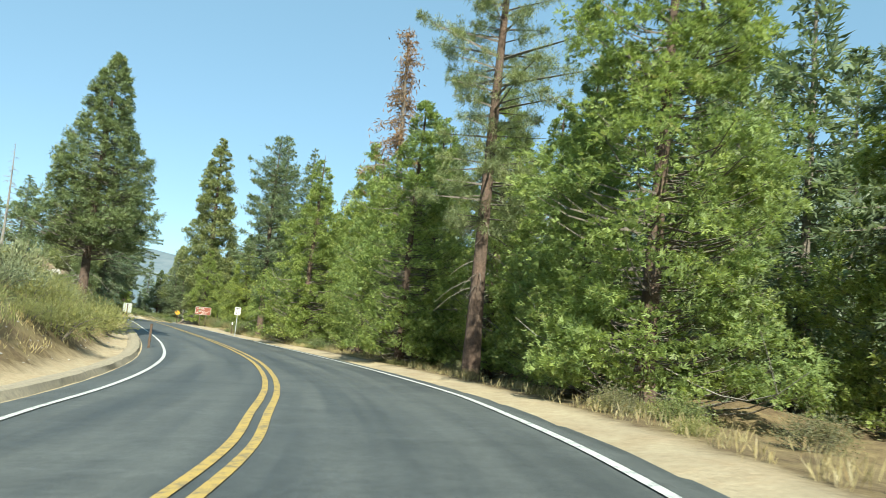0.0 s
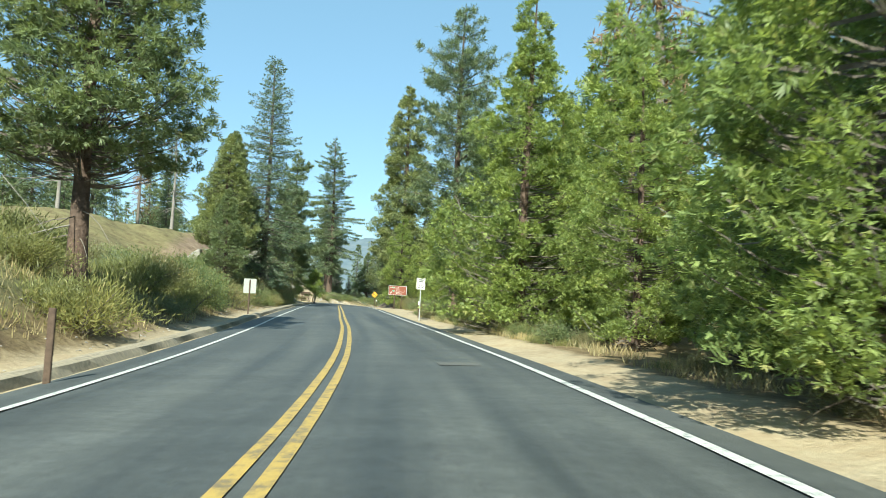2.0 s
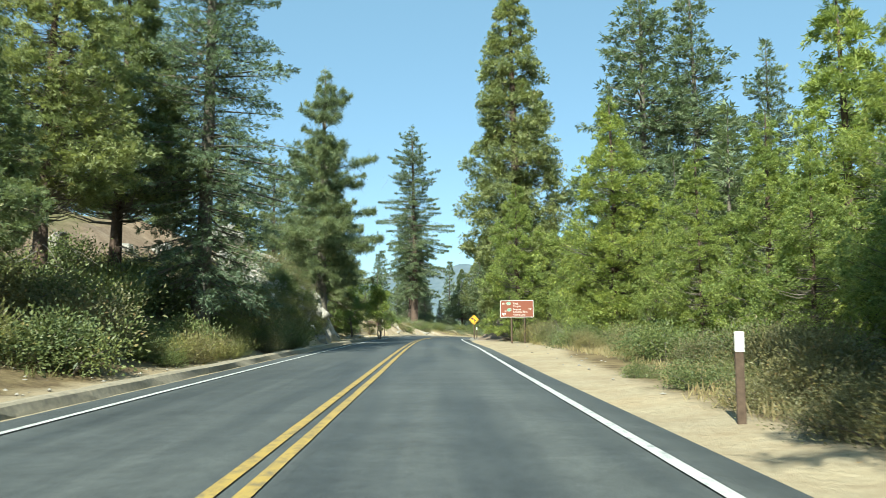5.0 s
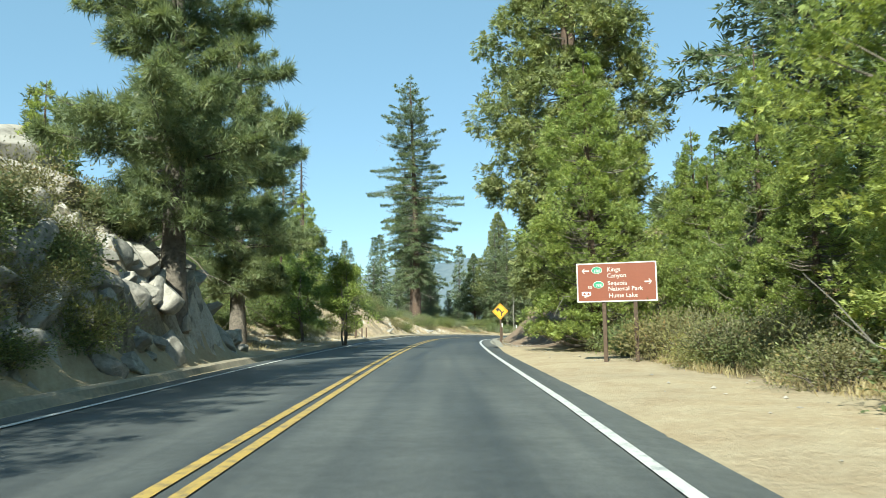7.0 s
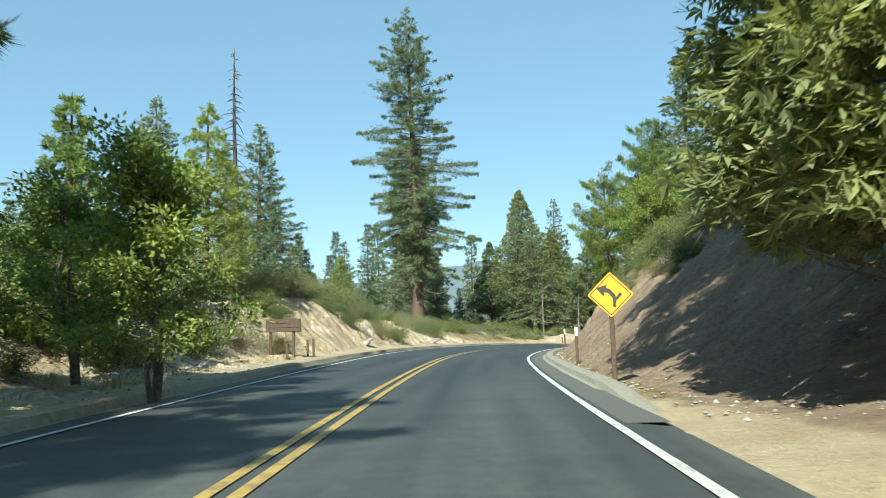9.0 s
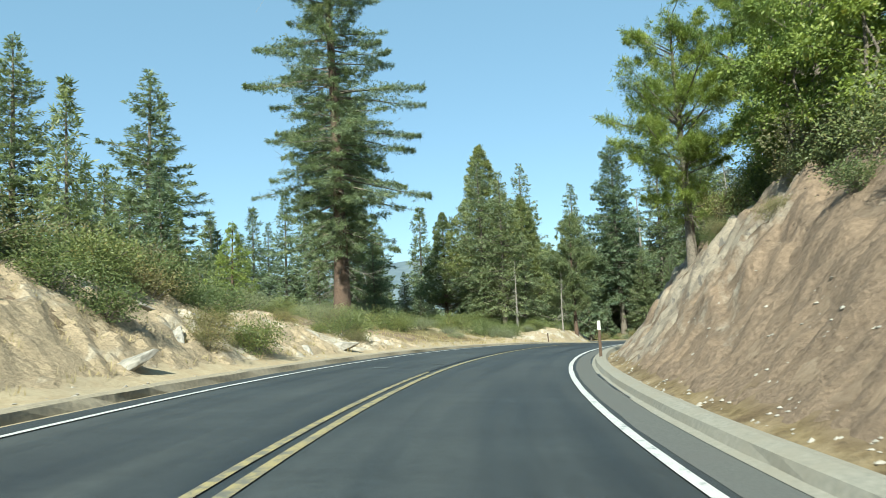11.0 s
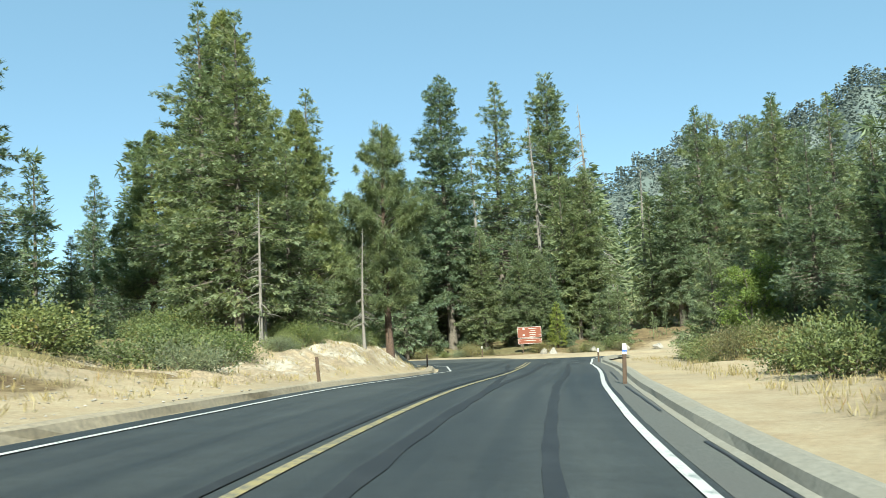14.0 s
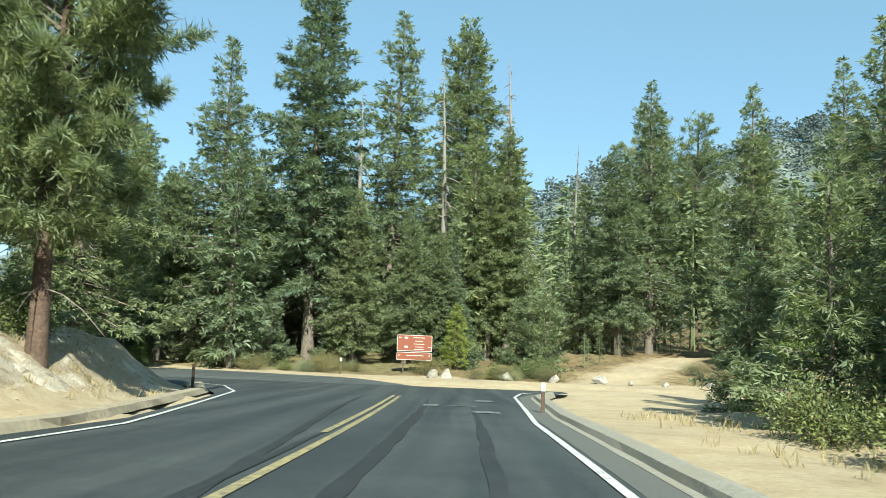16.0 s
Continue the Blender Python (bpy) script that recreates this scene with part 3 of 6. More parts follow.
def build_road():
    me = ribbon("road", -44, ROAD_END, [flare_l, lambda s: flare_l(s) + 0.5, lambda s: flare_l(s) * 0.4, mid_road, lambda s: flare_r(s) * 0.4, lambda s: flare_r(s) - 0.45, flare_r], [-0.10, 0.0, 0.0, 0.0, 0.0, 0.0, -0.05], ASPHALT)
    road = tagged(new("road", me), "two-lane asphalt mountain road with double yellow line", "road", kind="structure")
    at = np.r_[0, np.cumsum(np.linalg.norm(np.diff(CLINE[:, :2], axis=0), axis=1))]
    s1, s2 = np.interp(-61.0, CLINE[:, 0], at), np.interp(-49.5, CLINE[:, 0], at)
    far_edge = lambda s: -6.2 + 12.0 * smooth((s - s1) / (s2 - s1))
    me = ribbon("cross_road", 0, s2 - 0.3, [far_edge, lambda s: far_edge(s) * 0.5, 2, 6.2], [0.0, 0.0, 0.0, 0.0], ASPHALT, 1.5, place=on_cross)
    tagged(new("road_cross", me), "asphalt road bending away at the junction", "road", kind="structure")

    def strip(name, label, a, b, d, w, mat, lift=0.012, sub=0.5, wob=0.004, seed=1, fade=0.0):
        at = d if callable(d) else (lambda s: d + 0.0 * s)
        half = lambda s: w / 2 * (np.clip(np.minimum(s - a, b - s) / fade, 0.02, 1) if fade else 1.0)
        offs = [lambda s: at(s) - half(s), lambda s: at(s) + half(s)]
        me = ribbon(name, a, b, offs, [lift, lift], mat, sub, wob, seed)
        ob = tagged(new(name, me), label, "road marking", kind="structure")
        return ob

    def edge_r(s):
        return lane_r(s) + np.interp(s, [-45, 226, 240, 244, 246, 247], [0, 0, 0.7, 1.3, 2.1, 3.6])

    def edge_l(s):
        return -lane_l(s) - np.interp(s, [-45, 222, 230.5, 236, 240.6, 242.5, 243.5], [0, 0, 1.3, 2.1, 3.7, 5.5, 8.0])

    strip("trim_edge_line", "white painted edge line", -44, 247, edge_r, 0.115, WHITE_PAINT, 0.014, 0.5, 0.004, 2)
    strip("trim_edge_line", "white painted edge line", -44, 243.5, edge_l, 0.10, WHITE_PAINT, 0.014, 0.5, 0.004, 3)
    strip("trim_centre_line", "solid yellow centre line", -44, 148, 0.115, 0.115, YELLOW_PAINT, seed=4)
    strip("trim_centre_line", "solid yellow centre line", -44, 148, -0.115, 0.115, YELLOW_PAINT, seed=5)
    strip("trim_centre_line", "worn pale yellow centre line", 148, 163, -0.115, 0.10, WORN_YELLOW, seed=16)
    strip("trim_centre_line", "worn pale yellow centre line", 148, 172, 0.115, 0.115, WORN_YELLOW, seed=17)
    strip("trim_centre_line", "worn pale yellow centre line", 172, 237.5, lambda s: np.interp(s, [172, 198, 206, 216, 237], [0.115, 0.09, 0.18, 0.26, 0.18]), 0.12, WORN_YELLOW, seed=6)
    strip("trim_centre_line", "worn pale yellow centre line", 222, 237.8, lambda s: np.interp(s, [222, 237], [0.02, -0.05]), 0.12, WORN_YELLOW, seed=6)
    strip("trim_joint_seal", "dark sealed joint beside the centre line", 158, 225, lambda s: np.interp(s, [158, 198, 206, 216], [-0.16, -0.16, -0.08, 0.0]), 0.13, TYRE_MARK, seed=7, fade=6.0)
    for a, b, d0, d1, w in ((180, 236, 0.8, 1.2, 0.22), (176, 232, 2.3, 2.5, 0.18), (196, 237, 1.0, -1.0, 0.16)):
        strip("trim_tyre_mark", "dark tyre mark on the asphalt", a, b, lambda s, a=a, b=b, d0=d0, d1=d1: d0 + (d1 - d0) * smooth((s - a) / (b - a)), w, TYRE_MARK, 0.009, 0.5, 0.03, 9, 9.0)
    # stop bar pieces and pale patches
    strip("trim_pale_patch", "pale filled patch on the asphalt", 37.2, 37.9, 2.1, 0.7, GUTTER, 0.010, 0.2, 0.02, 11)
    strip("trim_stop_mark", "worn white mark at the junction", 232.0, 232.2, 2.1, 1.1, WORN_WHITE, 0.015, 0.1, 0.03, 12)
    strip("trim_stop_mark", "worn white mark at the junction", 231.5, 232.4, 1.35, 0.4, WORN_WHITE, 0.015, 0.1, 0.03, 13)
    strip("trim_stop_mark", "worn white mark at the junction", 235.3, 236.3, 3.0, 0.6, WORN_WHITE, 0.015, 0.1, 0.03, 14)
    strip("trim_stop_mark", "worn white mark at the junction", 229.0, 229.8, 2.8, 0.7, WORN_WHITE, 0.015, 0.1, 0.03, 15)
    for a, b, d, w in ((166.8, 167.0, -0.55, 0.30), (164.6, 164.8, -1.7, 0.40), (176.1, 176.3, -1.45, 0.16), (147.3, 147.5, 3.75, 0.4)):
        strip("trim_paint_fleck", "stray worn white fleck on the lane", a, b, d, w, WORN_WHITE, 0.015, 0.1, 0.03, 18)
    # kerbs
    def sunk_start(s, d):
        q = on_road(s, d)
        q[:, 2] -= 0.22 * (1 - smooth((s - 127) / 5))
        return q

    out_r = lambda o: (lambda s: o + lane_r(s) - 3.3 + np.interp(s, [228, 240, 245], [0, 0.7, 1.9]))
    me = ribbon("kerb", 127, 244, [out_r(o) for o in (3.88, 3.98, 4.03, 4.20, 4.33, 4.45)], [0.012, 0.03, 0.12, 0.16, 0.14, -0.08], KERB, 0.7, 0.012, 21, place=sunk_start)
    tagged(new("kerb_right", me), "pale asphalt kerb with a gutter beside the edge line", "kerb", kind="structure")
    me = ribbon("gutter", 126, 244, [out_r(3.44), out_r(3.6), out_r(3.97)], [0.004, 0.007, 0.007], GUTTER, 0.7, 0.015, 22)
    tagged(new("gutter_right", me), "grey gutter strip of older asphalt", "gutter", kind="structure")
    me = ribbon("kerb", -44, 241, [lambda s, o=o: -lane_l(s) - o - np.interp(s, [222, 230.5, 236, 240.6], [0, 1.3, 2.1, 3.7]) for o in (1.45, 1.25, 1.05, 0.92, 0.85)], [-0.10, 0.09, 0.11, 0.08, -0.06], BERM, 0.6, 0.045, 23)
    tagged(new("kerb_left", me), "low dusty asphalt berm, cracked and half buried", "kerb", kind="structure")
    for s0, seed in ((156, 3), (168, 2), (186, 4), (196, 5), (206, 6)):
        me = ribbon("crack", s0, s0 + 6.5, [3.90, 3.945], [0.018, 0.018], SIGN_BLACK, 0.5, 0.012, seed)
        tagged(new("trim_crack", me), "dark crack along the kerb", "crack", kind="structure")


build_road()


def bank_face(name, label, s0, s1, d0, d1, mat, seed, height=0.5, step=0.17, lean=0.8, talus=0.0):
    """The bare face of a bank: slanting ribs, ledges and gullies over the slope."""
    s, d = np.arange(s0, s1 + step, step), np.arange(d0, d1 + step, step)
    S, D = (a.ravel() for a in np.meshgrid(s, d))
    q = on_road(S, D)
    z = ground_z(q[:, 0], q[:, 1])[0]
    run = (S * math.cos(lean) + np.abs(D) * math.sin(lean)) * 1.0
    along = -S * math.sin(lean) + np.abs(D) * math.cos(lean)
    bend = 0.5 * lumps(S, D, 3.0, seed)
    saw = lambda u: u - np.floor(u)
    ribs = saw((along + bend) / 1.15 + 0.3 * lumps(run, along, 4.0, seed + 1))
    ledge = saw((along + 0.7 * bend + 0.2 * run) / 0.43 + 0.3 * lumps(run, along, 1.6, seed + 2))
    rel = height * (0.55 * ribs**1.6 + 0.22 * ledge + 0.30 * lumps(run * 0.4, along, 1.1, seed + 3) + 0.14 * lumps(S, D, 0.6, seed + 4))
    amount = smooth(0.5 + 0.9 * lumps(S, D, 7.0, seed + 5))
    rel *= 0.35 + 0.65 * amount
    if talus:  # loose soil smooths the face up to there
        rel = rel * (0.22 + 0.78 * smooth((S - talus) / 8)) * (0.6 + 0.4 * smooth((np.abs(D) - 5.6) / 1.5)) + 0.05 * lumps(S, D, 0.9, seed + 6) + 0.035 * lumps(S, D, 0.45, seed + 7) + 0.02 * np.abs(lumps(run * 0.5, along, 0.3, seed + 8))
    rim = smooth((S - s0) / 3) * smooth((s1 - S) / 3) * smooth((D - d0) / 0.5) * smooth((d1 - D) / 1.2)
    z = z - 0.12 + rim * (0.14 + np.clip(rel, -0.05, 9))
    n = len(s)
    i = np.arange(len(S)).reshape(len(d), n)
    f = np.stack([i[:-1, :-1], i[:-1, 1:], i[1:, 1:], i[1:, :-1]], -1).reshape(-1, 4)
    me = mesh_of(name, np.stack([q[:, 0], q[:, 1], z], -1), f, mat, talus > 0)
    uv = me.uv_layers.new(name="UVMap")
    loop = np.empty(len(me.loops), int)
    me.loops.foreach_get("vertex_index", loop)
    uv.data.foreach_set("uv", np.stack([S[loop], np.abs(D)[loop] * 1.3], -1).ravel())
    tagged(new(name, me), label, "bank", kind="structure")


bank_face("ground_cut", "steep brown cut with slanting pale granite streaks", 127, 189, 4.5, 13.5, CUT_RIGHT, 51, 0.24, 0.12, lean=0.55, talus=150.0)
bank_face("ground_bank", "pale sandy bank with eroded granite ledges", 127, 186, -10.5, -5.0, CUT_LEFT, 61, 0.30)
bank_face("ground_bank", "sunlit sandy bank beside the junction", 202, 240, -11.5, -5.3, CUT_LEFT, 66, 0.14)
bank_face("ground_outcrop", "fractured granite outcrop in the left bank", 99.0, 118, -9.5, -4.25, OUTCROP, 71, 0.8, 0.14)


# ---- plants ----
def frames_for(dirs):
    """For unit directions: two unit vectors across them."""
    ref = np.where(np.abs(dirs[:, 2:3]) > 0.9, [[1.0, 0, 0]], [[0, 0, 1.0]])
    a = np.cross(dirs, ref)
    a /= np.linalg.norm(a, axis=1)[:, None] + 1e-9
    return a, np.cross(dirs, a)


def unit(v):
    return v / (np.linalg.norm(v, axis=-1, keepdims=True) + 1e-9)


def sprays(pos, dirs, length, width, rs, fold=0.35, blades=1, spread=0.9, flat=0.25):
    """At each place a spray of narrow pointed blades that fan out from one foot; one blade alone is a folded leaf."""
    n = len(pos)
    a, b = frames_for(dirs)
    th = rs.uniform(0, 6.283, n)[:, None]
    if blades > 1:  # the fan lies roughly level
        th = rs.normal(0, 0.5, n)[:, None]
    side, up = a * np.cos(th) + b * np.sin(th), -a * np.sin(th) + b * np.cos(th)
    length, width = (np.broadcast_to(np.asarray(q, float), (n,))[:, None] for q in (length, width))
    if blades == 1:
        mid = pos + dirs * length * rs.uniform(0.35, 0.6, (n, 1))
        v = np.stack([pos, mid + side * width / 2 - up * width * fold, pos + dirs * length, mid - side * width / 2 - up * width * fold], 1).reshape(-1, 3)
        k = np.arange(n)[:, None] * 4
        return v, np.concatenate([k + [0, 1, 2], k + [0, 2, 3]])
    out = [pos]
    for k in range(blades):
        ang = (k / (blades - 1) - 0.5) * 2 * spread + rs.normal(0, 0.18, (n, 1))
        d = dirs * np.cos(ang) + side * np.sin(ang) + up * rs.normal(0, flat, (n, 1))
        across = unit(np.cross(d, up + 0.3 * rs.normal(0, 1, (n, 3))))
        ln = length * (1 - 0.45 * abs(k / (blades - 1) - 0.5) * 2) * rs.uniform(0.75, 1.15, (n, 1))
        out += [pos + d * ln * 0.55 + across * width * 0.5, pos + d * ln]
    per = 1 + 2 * blades
    v = np.stack(out, 1).reshape(-1, 3)
    k = np.arange(n)[:, None] * per
    return v, np.concatenate([k + [0, 1 + 2 * j, 2 + 2 * j] for j in range(blades)])


def limb(points, radii, sides):
    """A tapered tube through points."""
    p = np.asarray(points, float)
    t = unit(np.gradient(p, axis=0))
    a, b = frames_for(t)
    for i in range(1, len(a)):  # keep the turn even
        a[i] = unit(a[i - 1] - t[i] * (a[i - 1] @ t[i]))
        b[i] = np.cross(t[i], a[i])
    ang = np.arange(sides) * 6.283 / sides
    ring = (a[:, None] * np.cos(ang)[None, :, None] + b[:, None] * np.sin(ang)[None, :, None]) * np.asarray(radii)[:, None, None]
    v = (p[:, None] + ring).reshape(-1, 3)
    i = np.arange(len(p) * sides).reshape(len(p), sides)
    j = np.roll(i, -1, 1)
    f = np.stack([i[:-1], j[:-1], j[1:], i[1:]], -1).reshape(-1, 4)
    return v, f


class Pile:
    """Collects pieces of one mesh."""

    def __init__(self):
        self.v, self.f, self.n = [], [], 0

    def put(self, v, f):
        self.v.append(v)
        self.f += (f + self.n).tolist()
        self.n += len(v)

    def mesh(self, name, mat, smooth_shade=False):
        return mesh_of(name, np.vstack(self.v), self.f, mat, smooth_shade)


def trunk_pts(h, r, rs, lean=0.02, rings=10):
    z = np.linspace(-0.5, h, rings)
    ph = rs.uniform(0, 6.283, 2)
    amp = lean * h * 0.4
    x, y = amp * (np.sin(z / h * 3 + ph[0]) - math.sin(ph[0])), amp * (np.sin(z / h * 2.4 + ph[1]) - math.sin(ph[1]))
    rad = r * (1 - np.clip(z / h, 0, 1)) ** 0.8 + 0.012
    rad[0:2] *= [1.35, 1.12]
    return np.stack([x, y, z], -1), rad


def conifer(name, label, seed, h, r_trunk, base, radius, mat, bark, count, leaf=(0.34, 0.12), shape="cone", droop=0.25, whorl=0.55, gaps=0.25, bare=6, rise=0.0, clump=0.0, ragged=0.3, blades=4, spread=0.9, flat=0.25, hang=0.05, pale=0):
    """An evergreen: tapered trunk, whorls of limbs and blades of foliage along them."""
    rs = np.random.RandomState(seed)
    root = new(name)
    tp, tr = trunk_pts(h, r_trunk, rs)
    wood, stem = Pile(), Pile()
    stem.put(*limb(tp, tr, 9))
    crown0 = h * base
    zs = np.arange(crown0, h - 0.15, whorl * (0.6 + 0.02 * h))
    pos, dirs, lens = [], [], []
    total = []
    for z in zs:
        u = (z - crown0) / (h - crown0)
        if shape == "cone":
            prof = (1 - u) ** 0.85 * (0.55 + 0.45 * min(1, u * 7 + 0.25))
        elif shape == "spire":
            prof = (1 - u) ** 0.6 * (0.5 + 0.5 * min(1, u * 4 + 0.3)) * 0.9
        else:  # column or oval
            prof = (1 - u**2.4) ** 0.8 * (0.45 + 0.55 * min(1, u * 3.0 + 0.15))
        prof *= 1 + 0.25 * math.sin(z * 1.7 + seed)
        n = 5 + int(rs.randint(0, 3))
        a0 = rs.uniform(0, 6.283)
        for k in range(n):
            if rs.rand() < gaps * (0.5 + u):
                continue
            az = a0 + k * 6.283 / n + rs.uniform(-0.35, 0.35)
            ln = radius * prof * rs.uniform(1 - ragged * 1.4, 1 + ragged * 0.6) + 0.12
            o = np.array([np.interp(z, tp[:, 2], tp[:, 0]), np.interp(z, tp[:, 2], tp[:, 1]), z + rs.uniform(-0.2, 0.2)])
            pitch = 0.55 * u + rise - droop * (1 - u)
            d = np.array([math.cos(az), math.sin(az), pitch])
            t = np.linspace(0, 1, 5)[:, None]
            pts = o + d * ln * t + np.array([0, 0, -1.0]) * (droop * ln * 0.5) * t**2 + np.array([0, 0, 1.0]) * 0.30 * droop * ln * t**4
            if ln > 0.5:
                wood.put(*limb(pts, np.linspace(max(0.012, 0.018 * ln), 0.006, 5), 3))
            total.append((pts, ln))
    for k in range(bare):  # dead twigs below the crown
        z = rs.uniform(0.25, 1.0) * crown0 + 0.4
        az, ln = rs.uniform(0, 6.283), radius * rs.uniform(0.25, 0.65)
        t = np.linspace(0, 1, 4)[:, None]
        o = np.array([np.interp(z, tp[:, 2], tp[:, 0]), np.interp(z, tp[:, 2], tp[:, 1]), z])
        wood.put(*limb(o + np.array([math.cos(az), math.sin(az), -0.1]) * ln * t + np.array([0, 0, -0.35]) * ln * t**2, np.linspace(0.022, 0.006, 4), 3))
    bleached = Pile()
    for k in range(pale):  # bleached bare limbs that curve up among the foliage
        z, az, ln = h * rs.uniform(0.08, 0.75), rs.uniform(0, 6.283), radius * rs.uniform(0.7, 1.15)
        t = np.linspace(0, 1, 7)[:, None]
        o = np.array([np.interp(z, tp[:, 2], tp[:, 0]), np.interp(z, tp[:, 2], tp[:, 1]), z])
        turn = np.array([-math.sin(az), math.cos(az), 0]) * rs.uniform(-0.35, 0.35)
        pts = o + np.array([math.cos(az), math.sin(az), -0.15]) * ln * t + turn * ln * t**2 + np.array([0, 0, 1.0]) * ln * (-0.45 * t**1.5 + 0.55 * t**3)
        bleached.put(*limb(pts, np.linspace(0.024, 0.007, 7), 4))
        for j in range(2):
            i = rs.randint(2, 6)
            e = pts[i] + rs.normal(0, 0.25, 3) * ln * 0.6
            bleached.put(*limb(np.array([pts[i], (pts[i] + e) / 2 + [0, 0, 0.05], e]), [0.012, 0.009, 0.005], 3))
    if pale:
        tagged(new("deadwood", bleached.mesh("deadwood", DEAD_WOOD)), "pale bare branchwork", kind="stuff").parent = root
    weight = np.array([ln**1.35 for _, ln in total])
    share = np.maximum(3, (count * weight / weight.sum())).astype(int)
    for (pts, ln), n in zip(total, share):
        t = rs.uniform(0.12, 1.0, n) ** 0.75
        if clump:  # tufts towards the tips
            knots = rs.uniform(0.35, 1.0, max(2, int(3 + ln)))
            t = np.clip(knots[rs.randint(0, len(knots), n)] + rs.normal(0, clump, n), 0.05, 1.0)
        q = np.stack([np.interp(t, np.linspace(0, 1, 5), pts[:, k]) for k in range(3)], -1)
        bd = unit(pts[-1] - pts[0])
        across = unit(np.cross(bd, [0, 0, 1.0]))
        w = (0.16 + 0.30 * ln) * (1.05 - t) * 0.9 + 0.10
        q += across * (rs.normal(0, 0.55, n) * w)[:, None] + np.array([0, 0, 1.0]) * (rs.normal(-0.05, 0.22, n) * w + rs.normal(0, 0.05, n))[:, None]
        side = np.sign(((q - pts[0]) * across).sum(-1))[:, None]
        d = unit(bd * rs.uniform(0.3, 1.0, (n, 1)) + across * side * rs.uniform(0.1, 0.9, (n, 1)) + np.array([0, 0, 1.0]) * rs.normal(-hang, 0.4, (n, 1)))
        pos.append(q)
        dirs.append(d)
    pos, dirs = np.vstack(pos), np.vstack(dirs)
    n = len(pos)
    v, f = sprays(pos, dirs, leaf[0] * rs.uniform(0.6, 1.3, n), leaf[1] * rs.uniform(0.7, 1.3, n), rs, 0.35, blades, spread, flat)
    new("trunk", stem.mesh("trunk", bark, True)).parent = root
    tagged(new("branchwork", wood.mesh("branchwork", BARK_GREY)), kind="stuff").parent = root
    tagged(new("crown", mesh_of("crown", v, f, mat)), kind="stuff").parent = root
    return tagged(root, label, "tree", "conifers beside the road")


